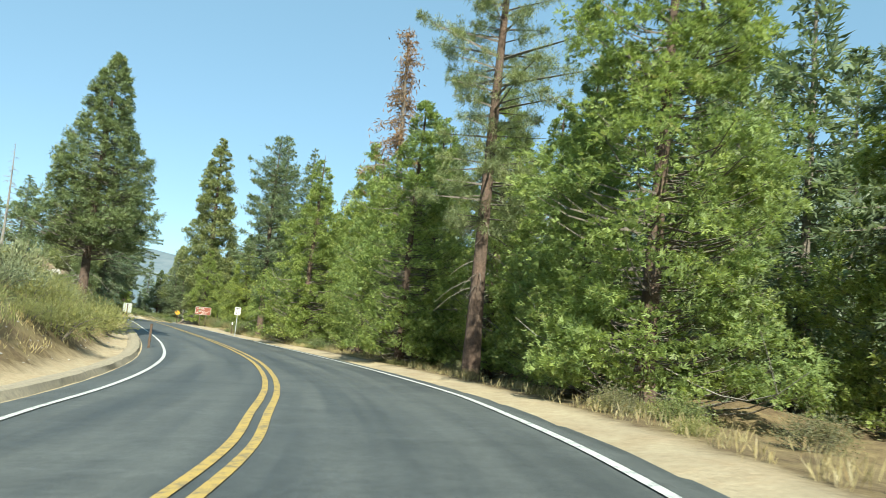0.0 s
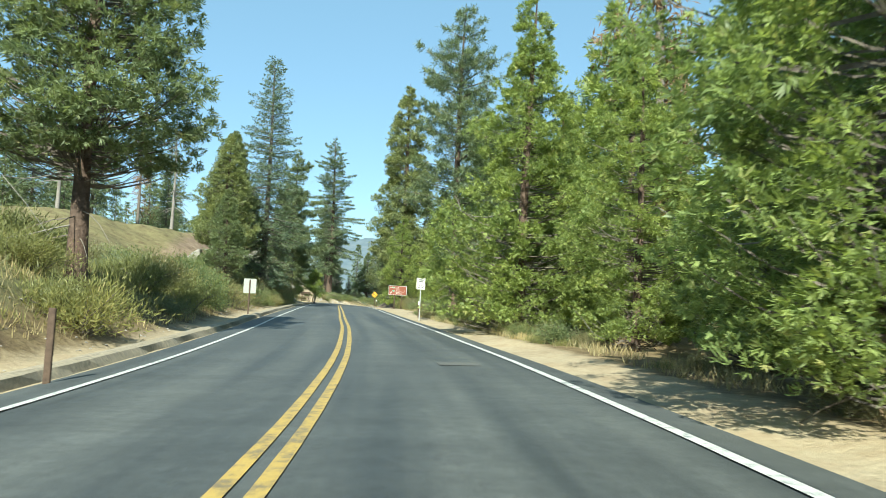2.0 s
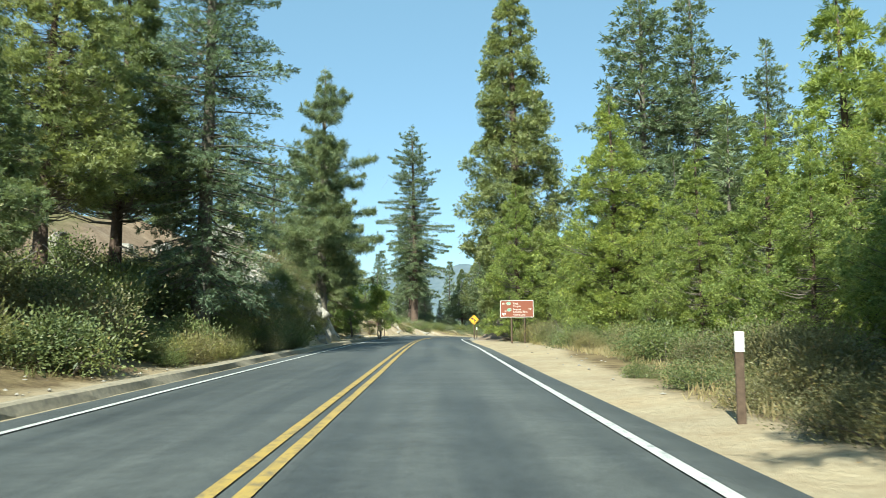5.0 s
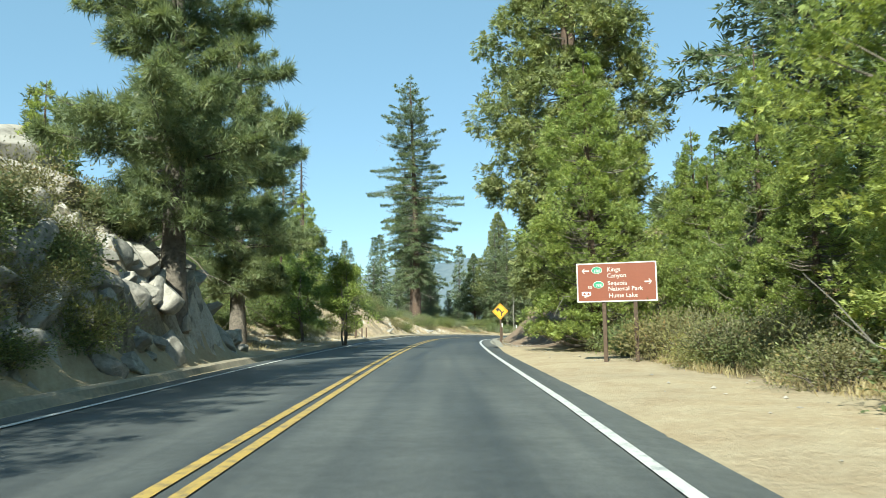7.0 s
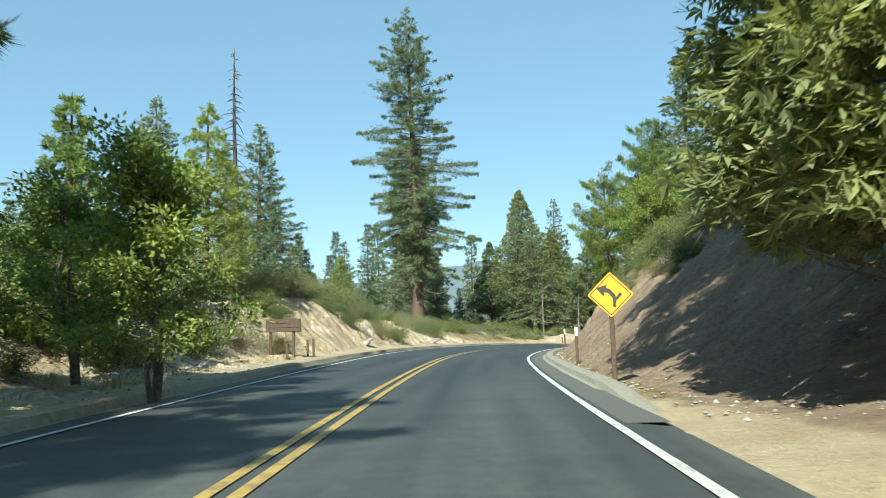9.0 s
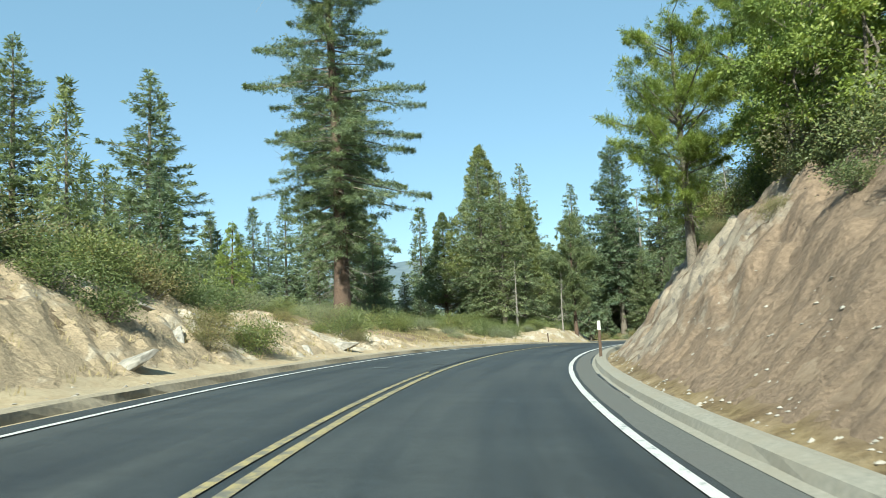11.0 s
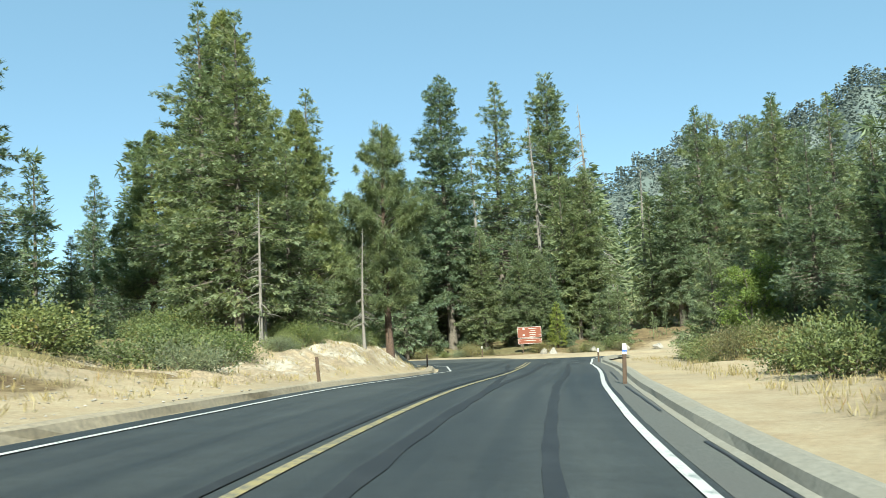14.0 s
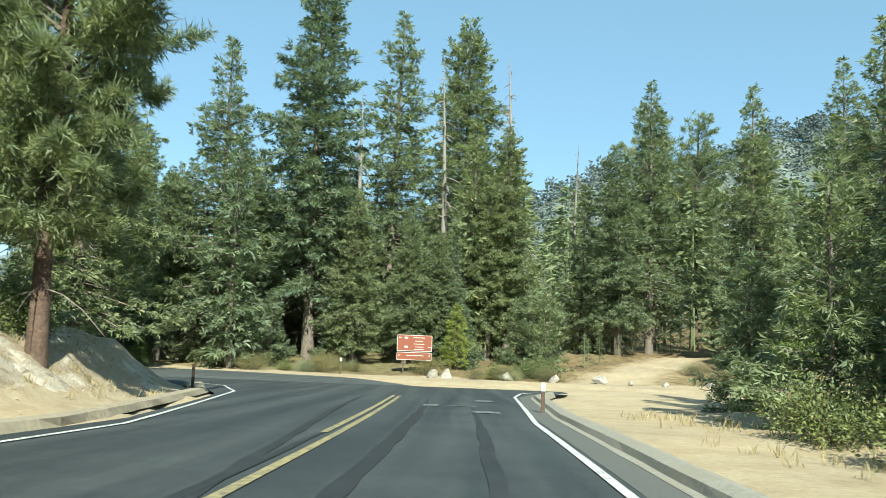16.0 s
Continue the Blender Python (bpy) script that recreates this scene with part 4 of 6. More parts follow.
def cedar(name, label, seed, h, r_trunk, base, radius, mat, bark, clumps, per, size, leaf, shape="oval", bare=8, pale=6, blades=7, uneven=0.28, lift=0.12):
    """An evergreen with rounded tufts: a tapered trunk, upturned limbs and clumps of feathery sprays at their ends, with dark hollows between."""
    rs = np.random.RandomState(seed)
    root = new(name)
    tp, tr = trunk_pts(h, r_trunk, rs)
    stem, wood = Pile(), Pile()
    stem.put(*limb(tp, tr, 9))
    axis = lambda z: np.array([np.interp(z, tp[:, 2], tp[:, 0]), np.interp(z, tp[:, 2], tp[:, 1]), z])
    crown0 = h * base
    pos, dirs = [], []
    ph = rs.uniform(0, 6.283, 4)
    for k in range(clumps):
        u = 1 - rs.uniform(0, 1) ** 0.62
        if shape == "cone":
            prof = (1 - u) ** 0.8 * (0.60 + 0.40 * min(1, u * 6 + 0.2))
        elif shape == "column":
            prof = (1 - u**2.2) ** 0.85 * (0.70 + 0.30 * min(1, u * 4 + 0.2))
        else:
            prof = (1 - u**1.5) ** 0.85 * (0.52 + 0.48 * min(1, u * 3.2 + 0.15))
        z, az = crown0 + u * (h - crown0), rs.uniform(0, 6.283)
        prof *= 1 + uneven * (0.5 * math.sin(2 * az + ph[0] + 0.5 * z) + 0.5 * math.sin(3 * az + ph[1] - 0.9 * z) + 0.5 * math.sin(1.7 * z + ph[2]))
        r = radius * prof * rs.uniform(0.12, 1.0) ** 0.42 + 0.05
        out = np.array([math.cos(az), math.sin(az), 0.0])
        tang = np.array([-out[1], out[0], 0.0])
        c = axis(z) + out * r
        sz = size * (0.55 + 0.6 * min(1, prof)) * rs.uniform(0.7, 1.35)
        if k % 2 == 0 and r > 0.5:
            o = axis(max(0.3, z - 0.10 * r - 0.25 * r * (1 - u)))
            t = np.linspace(0, 1, 4)[:, None]
            wood.put(*limb(o + (c - o) * t - np.array([0, 0, 0.22 * r]) * t * (1 - t) * 2, np.linspace(max(0.014, 0.014 * r), 0.006, 4), 3))
        g = unit(rs.normal(0, 1, (per, 3))) * rs.uniform(0.1, 1.0, (per, 1)) ** 0.45 * 1.5
        q = c + out * (g[:, :1] * 0.36 * sz) + tang * (g[:, 1:2] * 0.40 * sz) + np.array([0, 0, 1.0]) * (g[:, 2:] * 0.25 * sz)
        d = unit(out * rs.uniform(0.1, 0.9, (per, 1)) + tang * (0.45 * g[:, 1:2] + rs.normal(0, 0.25, (per, 1))) + np.array([0, 0, 1.0]) * rs.normal(lift, 0.42, (per, 1)))
        pos.append(q)
        dirs.append(d)
    for k in range(bare):
        z, az, ln = rs.uniform(0.2, 1.0) * max(crown0, 1.2) + 0.3, rs.uniform(0, 6.283), radius * rs.uniform(0.3, 0.7)
        t = np.linspace(0, 1, 4)[:, None]
        wood.put(*limb(axis(z) + np.array([math.cos(az), math.sin(az), -0.1]) * ln * t + np.array([0, 0, -0.35]) * ln * t**2, np.linspace(0.022, 0.006, 4), 3))
    bleached = Pile()
    for k in range(pale):  # bleached bare limbs that curve up among the foliage
        z, az, ln = h * rs.uniform(0.08, 0.6), rs.uniform(0, 6.283), radius * rs.uniform(0.8, 1.1)
        t = np.linspace(0, 1, 7)[:, None]
        turn = np.array([-math.sin(az), math.cos(az), 0]) * rs.uniform(-0.35, 0.35)
        pts = axis(z) + np.array([math.cos(az), math.sin(az), -0.15]) * ln * t + turn * ln * t**2 + np.array([0, 0, 1.0]) * ln * (-0.45 * t**1.5 + 0.6 * t**3)
        bleached.put(*limb(pts, np.linspace(0.022, 0.006, 7), 4))
        for j in range(2):
            i = rs.randint(2, 6)
            e = pts[i] + rs.normal(0, 0.25, 3) * ln * 0.6
            bleached.put(*limb(np.array([pts[i], (pts[i] + e) / 2 + [0, 0, 0.05], e]), [0.012, 0.009, 0.005], 3))
    pos, dirs = np.vstack(pos), np.vstack(dirs)
    n = len(pos)
    v, f = sprays(pos, dirs, leaf[0] * rs.uniform(0.6, 1.3, n), leaf[1] * rs.uniform(0.7, 1.3, n), rs, 0.35, blades, 1.15, 0.3)
    new("trunk", stem.mesh("trunk", bark, True)).parent = root
    tagged(new("branchwork", wood.mesh("branchwork", BARK_GREY)), kind="stuff").parent = root
    if pale:
        tagged(new("deadwood", bleached.mesh("deadwood", DEAD_WOOD)), "pale bare branchwork", kind="stuff").parent = root
    tagged(new("crown", mesh_of("crown", v, f, mat)), kind="stuff").parent = root
    return tagged(root, label, "tree", "conifers beside the road")


def snag(name, label, seed, h, r, limbs, reach, mat=None, needles=0):
    """A dead tree: bare tapered trunk with broken limbs."""
    rs = np.random.RandomState(seed)
    root = new(name)
    tp, tr = trunk_pts(h, r, rs, 0.03)
    wood, stem = Pile(), Pile()
    stem.put(*limb(tp, tr, 8))
    tips = []
    for k in range(limbs):
        z = h * rs.uniform(0.22, 0.98)
        az, ln = rs.uniform(0, 6.283), reach * (1.12 - z / h) * rs.uniform(0.4, 1.2)
        t = np.linspace(0, 1, 5)[:, None]
        o = np.array([np.interp(z, tp[:, 2], tp[:, 0]), np.interp(z, tp[:, 2], tp[:, 1]), z])
        pts = o + np.array([math.cos(az), math.sin(az), rs.uniform(-0.3, 0.25)]) * ln * t + np.array([0, 0, -1]) * ln * 0.4 * t**2
        wood.put(*limb(pts, np.linspace(0.03 + 0.02 * ln, 0.010, 5), 3))
        for j in range(2):
            u = rs.uniform(0.35, 0.9)
            b = pts[0] + (pts[-1] - pts[0]) * u
            e = b + rs.normal(0, 0.3, 3) * ln * 0.6
            wood.put(*limb(np.array([b, (b + e) / 2 + [0, 0, -0.04], e]), [0.012, 0.009, 0.005], 3))
        tips.append(pts)
    new("trunk", stem.mesh("trunk", mat or DEAD_WOOD, True)).parent = root
    tagged(new("branchwork", wood.mesh("branchwork", mat or DEAD_WOOD)), kind="stuff").parent = root
    if needles:
        q = np.vstack([p[rs.randint(1, 5, needles // len(tips))] + rs.normal(0, 0.18, (needles // len(tips), 3)) for p in tips])
        v, f = sprays(q, unit(rs.normal(0, 1, q.shape) + [0, 0, -0.8]), 0.3, 0.06, rs)
        tagged(new("crown", mesh_of("crown", v, f, RED_NEEDLES)), kind="stuff").parent = root
    return tagged(root, label, "dead tree", "dead trees")


def broadleaf(name, label, seed, h, radius, mat, count, leaf=(0.22, 0.16), base=0.25, stems=3):
    """A small oak: a few bent stems with boughs and clumps of leaves."""
    rs = np.random.RandomState(seed)
    root = new(name)
    wood, pos, dirs = Pile(), [], []
    clumps = []
    for k in range(stems):
        az, out = rs.uniform(0, 6.283), radius * rs.uniform(0.05, 0.4)
        t = np.linspace(0, 1, 6)[:, None]
        top = np.array([math.cos(az) * out, math.sin(az) * out, h * rs.uniform(0.75, 0.95)])
        pts = np.array([0.1 * math.cos(az), 0.1 * math.sin(az), -0.3]) * (1 - t) + top * t + rs.normal(0, 0.04 * h, (6, 3)) * t * (1 - t) * 2
        wood.put(*limb(pts, np.linspace(0.035 * h / stems**0.5 * 0.6, 0.02, 6), 7))
        for j in range(11):
            u = rs.uniform(base, 1.0)
            o = np.array([np.interp(u, t[:, 0], pts[:, i]) for i in range(3)])
            a2, ln = rs.uniform(0, 6.283), radius * rs.uniform(0.45, 1.0) * (1.1 - 0.55 * u)
            e = o + np.array([math.cos(a2), math.sin(a2), rs.uniform(0.05, 0.6)]) * ln
            wood.put(*limb(np.array([o, (o + e) / 2 + [0, 0, 0.1 * ln], e]), [0.035, 0.02, 0.008], 4))
            clumps += [(e, 0.55), ((o + e) / 2, 0.45), (o + (e - o) * 0.8 + rs.normal(0, 0.3, 3), 0.45)]
    per = count // len(clumps)
    for c, size in clumps:
        q = rs.normal(0, 1, (per, 3))
        q = unit(q) * rs.uniform(0.35, 1, (per, 1)) * size * radius * 0.42 * rs.uniform(0.7, 1.3)
        q[:, 2] *= 0.7
        pos.append(c + q)
        dirs.append(unit(q + rs.normal(0, 0.4, q.shape) * size))
    v, f = sprays(np.vstack(pos), np.vstack(dirs), leaf[0] * rs.uniform(0.6, 1.3, per * len(clumps)), leaf[1], rs, 0.2)
    tagged(new("trunk", wood.mesh("trunk", BARK_GREY, True)), kind="stuff").parent = root
    tagged(new("crown", mesh_of("crown", v, f, mat)), kind="stuff").parent = root
    return tagged(root, label, "tree", "broadleaf trees beside the road")


def shrub(name, label, seed, radius, h, mat, count, leaf=(0.10, 0.05), upright=0.3):
    """A low bush: fanned stems and a ragged dome of small leaves."""
    rs = np.random.RandomState(seed)
    root = new(name)
    wood = Pile()
    ends = []
    for k in range(14):
        az, out = rs.uniform(0, 6.283), radius * rs.uniform(0.2, 0.95)
        e = np.array([math.cos(az) * out, math.sin(az) * out, h * rs.uniform(0.55, 1.05) * (1.1 - 0.45 * out / radius)])
        b = np.array([math.cos(az), math.sin(az), 0]) * radius * 0.1
        wood.put(*limb(np.array([b - [0, 0, 0.15], b + (e - b) * 0.5 + [0, 0, 0.08 * h], e]), [0.022, 0.015, 0.006], 4))
        ends.append(e)
    ends = np.array(ends)
    c = ends[rs.randint(0, len(ends), count)]
    q = rs.normal(0, 1, (count, 3)) * [radius * 0.24, radius * 0.24, h * 0.20]
    p = c * rs.uniform(0.55, 1.05, (count, 1)) + q
    p[:, 2] = np.maximum(p[:, 2], 0.03)
    d = unit(q / [radius, radius, h] * 2 + rs.normal(0, 0.5, (count, 3)) + [0, 0, upright])
    v, f = sprays(p, d, leaf[0] * rs.uniform(0.6, 1.4, count), leaf[1] * rs.uniform(0.7, 1.3, count), rs, 0.25)
    tagged(new("stem", wood.mesh("stem", BARK_GREY)), kind="stuff").parent = root
    tagged(new("foliage", mesh_of("foliage", v, f, mat)), kind="stuff").parent = root
    return tagged(root, label, "shrub", "shrubs on the banks")


USED = set()


def set_down(proto, x, y, size=1.0, turn=0.0, sink=0.05, lean=(0.0, 0.0), squash=1.0, z=None):
    """A plant on the ground, turned, scaled and leaning: the first one itself, then copies."""
    base = gz(x, y) if z is None else z
    m = pose(x, y, base - sink, lean[0], lean[1], turn)
    if proto.name not in USED:
        USED.add(proto.name)
        proto.matrix_basis = m @ Matrix.Diagonal((size, size, size * squash, 1))
        return proto
    made = copy_thing(proto, m)
    made.matrix_basis = m @ Matrix.Diagonal((size, size, size * squash, 1))
    return made

# ---- the kinds of plants ----
def kinds_of_trees():
    k = {}
    k["cedar"] = [cedar("incense_cedar", "bright yellow-green incense cedar with rounded feathery tufts", 10 + i, 12.0, 0.22, 0.06, 3.0, CEDAR, BARK_RED, 420, 17, 0.62, (0.30, 0.095), ("oval", "cone", "oval")[i], 8, 4, 6) for i in range(3)]
    k["near_cedar"] = [cedar("incense_cedar", "bright yellow-green incense cedar beside the verge", 20 + i, 12.0, 0.20, 0.05, 3.1, CEDAR, BARK_RED, 600, 46, 0.58, (0.145, 0.052), ("oval", "cone")[i], 9, 4, 7, 0.36) for i in range(2)]
    k["tall_cedar"] = [cedar("incense_cedar", "tall pointed incense cedar with a red-brown trunk", 30, 14.0, 0.24, 0.25, 3.4, OLD_CEDAR, BARK_RED, 1000, 19, 0.50, (0.23, 0.075), "cone", 8, 3, 6, 0.26)]
    k["fir"] = [conifer("white_fir", "dark green fir with layered limbs", 40 + i, 20.0, 0.26, 0.14, 4.3, FIR, BARK_GREY, 7600, (0.40, 0.135), "cone", 0.24, 0.34, 0.10, 20, 0.0, blades=6, spread=0.9) for i in range(3)]
    k["near_fir"] = [conifer("white_fir", "tall dark fir with dense layered limbs beside the road", 47, 22.0, 0.30, 0.10, 4.2, FIR, BARK_GREY, 26000, (0.21, 0.058), "spire", 0.30, 0.30, 0.06, 24, 0.0, blades=6, spread=1.0)]
    k["spire"] = [conifer("narrow_fir", "narrow dark fir with a pointed crown", 50 + i, 22.0, 0.30, 0.18, 4.3, FIR, BARK_GREY, 14500, (0.38, 0.135), "spire", 0.30, 0.30, 0.06, 24, 0.0, blades=5, spread=0.9) for i in range(2)]
    k["column"] = [cedar("old_cedar", "old columnar cedar with ragged clumped foliage", 60, 28.0, 0.50, 0.06, 3.7, OLD_CEDAR, BARK_RED, 1300, 34, 0.90, (0.31, 0.115), "column", 10, 5, 6, 0.30, -0.15)]
    k["pine"] = [conifer("yellow_pine", "tall pine with tufted limbs and a bare lower trunk", 70 + i, 20.0, 0.30, 0.22, 3.3, PINE, BARK_RED, 9000, (0.34, 0.075), "oval", 0.12, 0.42, 0.2, 20, 0.12, 0.06, 0.4, 7, 1.3, 0.6) for i in range(2)]
    k["near_pine"] = [conifer("yellow_pine", "tall pine with a bare red-brown trunk beside the verge", 73, 18.0, 0.30, 0.27, 3.0, PINE, BARK_RED, 17000, (0.20, 0.030), "oval", 0.15, 0.42, 0.2, 22, 0.10, 0.07, 0.4, 8, 1.3, 0.6)]
    k["full_pine"] = [conifer("full_pine", "full dark pine with foliage almost to the ground", 75, 15.0, 0.30, 0.16, 3.6, PINE, BARK_GREY, 21000, (0.26, 0.046), "cone", 0.10, 0.42, 0.22, 10, 0.10, 0.09, 0.42, 9, 1.3, 0.6)]
    k["young_pine"] = [conifer("young_pine", "young pine with long needles and a red-brown trunk", 80, 11.0, 0.16, 0.22, 2.9, PINE, BARK_RED, 14000, (0.22, 0.045), "cone", 0.0, 0.45, 0.15, 6, 0.25, 0.06, 0.35, 10, 1.4, 0.7)]
    k["big_pine"] = [conifer("great_pine", "great old pine with a thick trunk and ragged limbs", 90, 36.0, 0.56, 0.17, 5.4, PINE, BARK_RED, 36000, (0.33, 0.085), "oval", 0.34, 0.30, 0.30, 44, 0.0, 0.075, 0.55, 6, 1.2, 0.45, pale=8)]
    k["sapling"] = [conifer("young_fir", "young fir with dense soft branches", 95 + i, 5.0, 0.08, 0.02, 1.6, FIR, BARK_GREY, 3000, (0.28, 0.085), "cone", 0.12, 0.42, 0.1, 0, 0.1, blades=4) for i in range(2)]
    k["far_fir"] = [conifer("distant_fir", "distant fir in the forest", 100 + i, 18.0, 0.22, 0.06, 3.0, FIR, BARK_GREY, 1900, (0.78, 0.27), "cone", 0.27, 0.42, 0.10, 6, 0.0, blades=4) for i in range(3)]
    k["snag"] = [snag("dead_fir", "grey dead fir with bare broken limbs", 110 + i, 18.0, 0.24, 60, 2.6) for i in range(2)]
    k["brown_snag"] = [snag("browned_fir", "dead fir with rust-brown needles", 115, 18.0, 0.24, 70, 3.0, BARK_GREY, 3600)]
    k["oak"] = [broadleaf("black_oak", "leafy bright green oak with several stems", 120 + i, 7.0, 2.7, OAK_LEAF, 11000, (0.17, 0.10)) for i in range(2)]
    k["charred"] = [snag("charred_fir", "fire-blackened dead fir with bare hanging limbs", 117, 18.0, 0.26, 90, 2.6, CHARRED)]
    k["tuft_pine"] = [conifer("young_pine", "bright green young pine on the crest of the cut", 83, 8.0, 0.14, 0.18, 2.4, OAK_LEAF, BARK_GREY, 15000, (0.15, 0.03), "oval", 0.05, 0.5, 0.2, 4, 0.3, 0.07, 0.5, 8, 1.4, 0.7)]
    return k


KIND = kinds_of_trees()
COUNTER = {}


def tree(kind, x, y, height=None, turn=None, lean=(0.0, 0.0), slim=1.0):
    """A tree of a kind at x, y with the given height."""
    full = {"cedar": 12, "near_cedar": 12, "tall_cedar": 14, "fir": 20, "near_fir": 22, "spire": 22, "column": 28, "pine": 20, "young_pine": 11, "big_pine": 36, "sapling": 5, "far_fir": 18, "full_pine": 15, "near_pine": 18, "snag": 18, "charred": 18, "tuft_pine": 8, "brown_snag": 18, "oak": 7}[kind]
    n = COUNTER[kind] = COUNTER.get(kind, -1) + 1
    protos = KIND[kind]
    k = (height or full) / full
    wide = k * slim
    return set_down(protos[n % len(protos)], x, y, wide, (n * 137.5) % 360 if turn is None else turn, 0.1, lean, k / wide)


# the ones that stand out, along the way
for row in (
    ("tall_cedar", -18.1, 40.3, 13.5), ("near_fir", -35.2, 82.2, 20.0), ("tall_cedar", -37.8, 81.0, 12.0), ("tall_cedar", -32.2, 71.4, 7.0), ("tall_cedar", -35.2, 75.8, 11.0), ("column", -35.8, 121.5, 29.0),
    ("big_pine", -75.2, 189.3, 36.0), ("cedar", -61.8, 138.6, 9.0), ("cedar", -54.1, 124.5, 6.8), ("oak", -51.0, 122.0, 5.0), ("oak", -47.6, 120.5, 4.6),
    ("full_pine", -42.4, 102.2, 15.5), ("tall_cedar", -73.2, 221.0, 21.5), ("fir", -74.7, 245.7, 26.0), ("tall_cedar", -78.5, 222.0, 14.0), ("tall_cedar", -70.0, 224.5, 16.0), ("spire", -63.7, 261.5, 31.0), ("fir", -58.4, 275.3, 33.0), ("spire", -50.9, 283.0, 36.0),
    ("pine", -24.9, 306.3, 34.0), ("fir", -11.4, 305.1, 30.0), ("pine", -19.5, 305.3, 33.0), ("young_pine", -62.7, 216.8, 13.0), ("fir", -88.5, 217.5, 24.0), ("pine", -80.6, 199.4, 24.0), ("fir", -118.3, 218.9, 36.0, None, (0.0, 0.0), 1.3), ("fir", -132.5, 210.3, 41.0, None, (0.0, 0.0), 1.2),
    ("cedar", -84.9, 189.2, 8.0), ("fir", -122.2, 254.1, 22.0), ("fir", -106.8, 263.8, 26.0), ("fir", -103.0, 258.0, 20.0), ("snag", -80.0, 116.5, 20.0),
    ("charred", -69.4, 151.0, 16.0), ("snag", -65.7, 204.8, 6.5), ("snag", -68.6, 220.0, 7.0), ("snag", -63.1, 212.1, 6.0), ("snag", -66.6, 208.0, 5.0), ("oak", -45.0, 211.0, 4.6), ("fir", -67.6, 207.5, 15.0), ("fir", -70.5, 210.5, 17.0), ("cedar", -49.3, 103.8, 5.0), ("full_pine", -48.6, 113.2, 15.5), ("pine", -56.5, 118.0, 14.0),
    ("near_pine", 1.0, 23.4, 17.0, None, (0.0, 0.0), 0.8), ("near_cedar", -1.5, 31.9, 11.0), ("pine", -13.8, 61.9, 16.0), ("near_cedar", -8.7, 51.1, 12.5), ("near_cedar", 4.2, 16.3, 12.5), ("near_cedar", 11.5, 19.0, 13.0), ("brown_snag", -4.1, 60.0, 26.0), ("near_cedar", -24.3, 98.5, 12.0), ("fir", -17.0, 104.0, 15.0),
    ("near_cedar", -8.0, 56.5, 10.0), ("fir", -26.0, 120.0, 28.0), ("fir", -22.0, 124.0, 26.0), ("near_cedar", -33.5, 113.5, 11.0), ("fir", -66.5, 211.5, 10.0), ("fir", -70.0, 257.0, 24.0),
    ("snag", -52.6, 78.8, 12.0), ("snag", -56.0, 100.0, 15.0), ("brown_snag", -58.5, 97.5, 14.0), ("fir", -62.8, 87.0, 12.0), ("fir", -55.8, 86.8, 13.0), ("fir", -59.5, 104.0, 10.0),
    ("fir", -43.5, 207.5, 9.0), ("fir", -43.0, 213.5, 12.0), ("sapling", -45.5, 217.0, 6.0), ("fir", -41.0, 219.0, 14.0), ("sapling", -44.6, 224.0, 5.0), ("fir", -39.5, 225.5, 13.0), ("snag", -53.5, 276.0, 29.0), ("snag", -46.9, 277.0, 30.0), ("snag", -61.0, 268.0, 24.0), ("fir", -32.0, 281.5, 29.0), ("fir", -24.2, 273.6, 26.0), ("fir", -24.0, 258.0, 24.0), ("spire", -36.5, 276.0, 21.0), ("tuft_pine", -48.4, 161.5, 8.5), ("tuft_pine", -45.6, 163.5, 9.5), ("fir", -43.0, 160.5, 12.0), ("tuft_pine", -44.8, 157.0, 7.0),  ("fir", -40.0, 201.0, 11.0),
):
    tree(*row)


def clear_of(x, y, gap):
    s, d = road_coords(np.array([x]), np.array([y]))
    c = np.sqrt(((CLINE[:, :2] - [x, y]) ** 2).sum(1)).min()
    return abs(d[0]) > gap and c > 9.5, s[0], d[0]


RS = np.random.RandomState(77)
# the wall of cedars and firs along the right-hand verge
for row, (step, near, far, first) in enumerate(((5.6, 7.4, 9.8, 13.0), (5.0, 11.0, 14.5, 15.0), (4.2, 16.0, 25.0, 18.0))):
    for s in np.arange(first, 74, step):
        x, y, _ = on_road(s + RS.uniform(-1.2, 1.2), RS.uniform(near, far))
        if min(abs(x - 1.0) + abs(y - 23.4), abs(x - 4.2) + abs(y - 16.3), abs(x + 8.7) + abs(y - 51.1)) < 3.4:
            continue
        kind = "near_cedar" if row == 0 else ("cedar", "fir", "far_fir")[RS.randint(3)] if row == 1 else "far_fir"
        tree(kind, x, y, RS.uniform(8.5, 13) if row == 0 else RS.uniform(11, 18), slim=RS.uniform(0.75, 1.05))
for s in np.arange(76, 124, 3.2):
    for d0, d1 in ((9.6, 11.4), (13.5, 21)):
        x, y, _ = on_road(s + RS.uniform(-1.5, 1.5), RS.uniform(d0, d1))
        tree("near_cedar" if d0 < 12 else ("cedar", "far_fir")[RS.randint(2)], x, y, RS.uniform(4, 8) if d0 < 12 else RS.uniform(8, 13), slim=RS.uniform(0.75, 1.15))
# above the cut on the right
for s in np.arange(150, 176, 4.0):
    x, y, _ = on_road(s + RS.uniform(-1.5, 1.5), RS.uniform(16, 23))
    tree(("fir", "cedar", "fir")[RS.randint(3)], x, y, RS.uniform(4.2, 6.8))
for s, d, h in ((160, 9.6, 4.8), (163, 8.8, 4.6), (167, 9.4, 4.0)):
    x, y, _ = on_road(s, d)
    tree("oak", x, y, h)
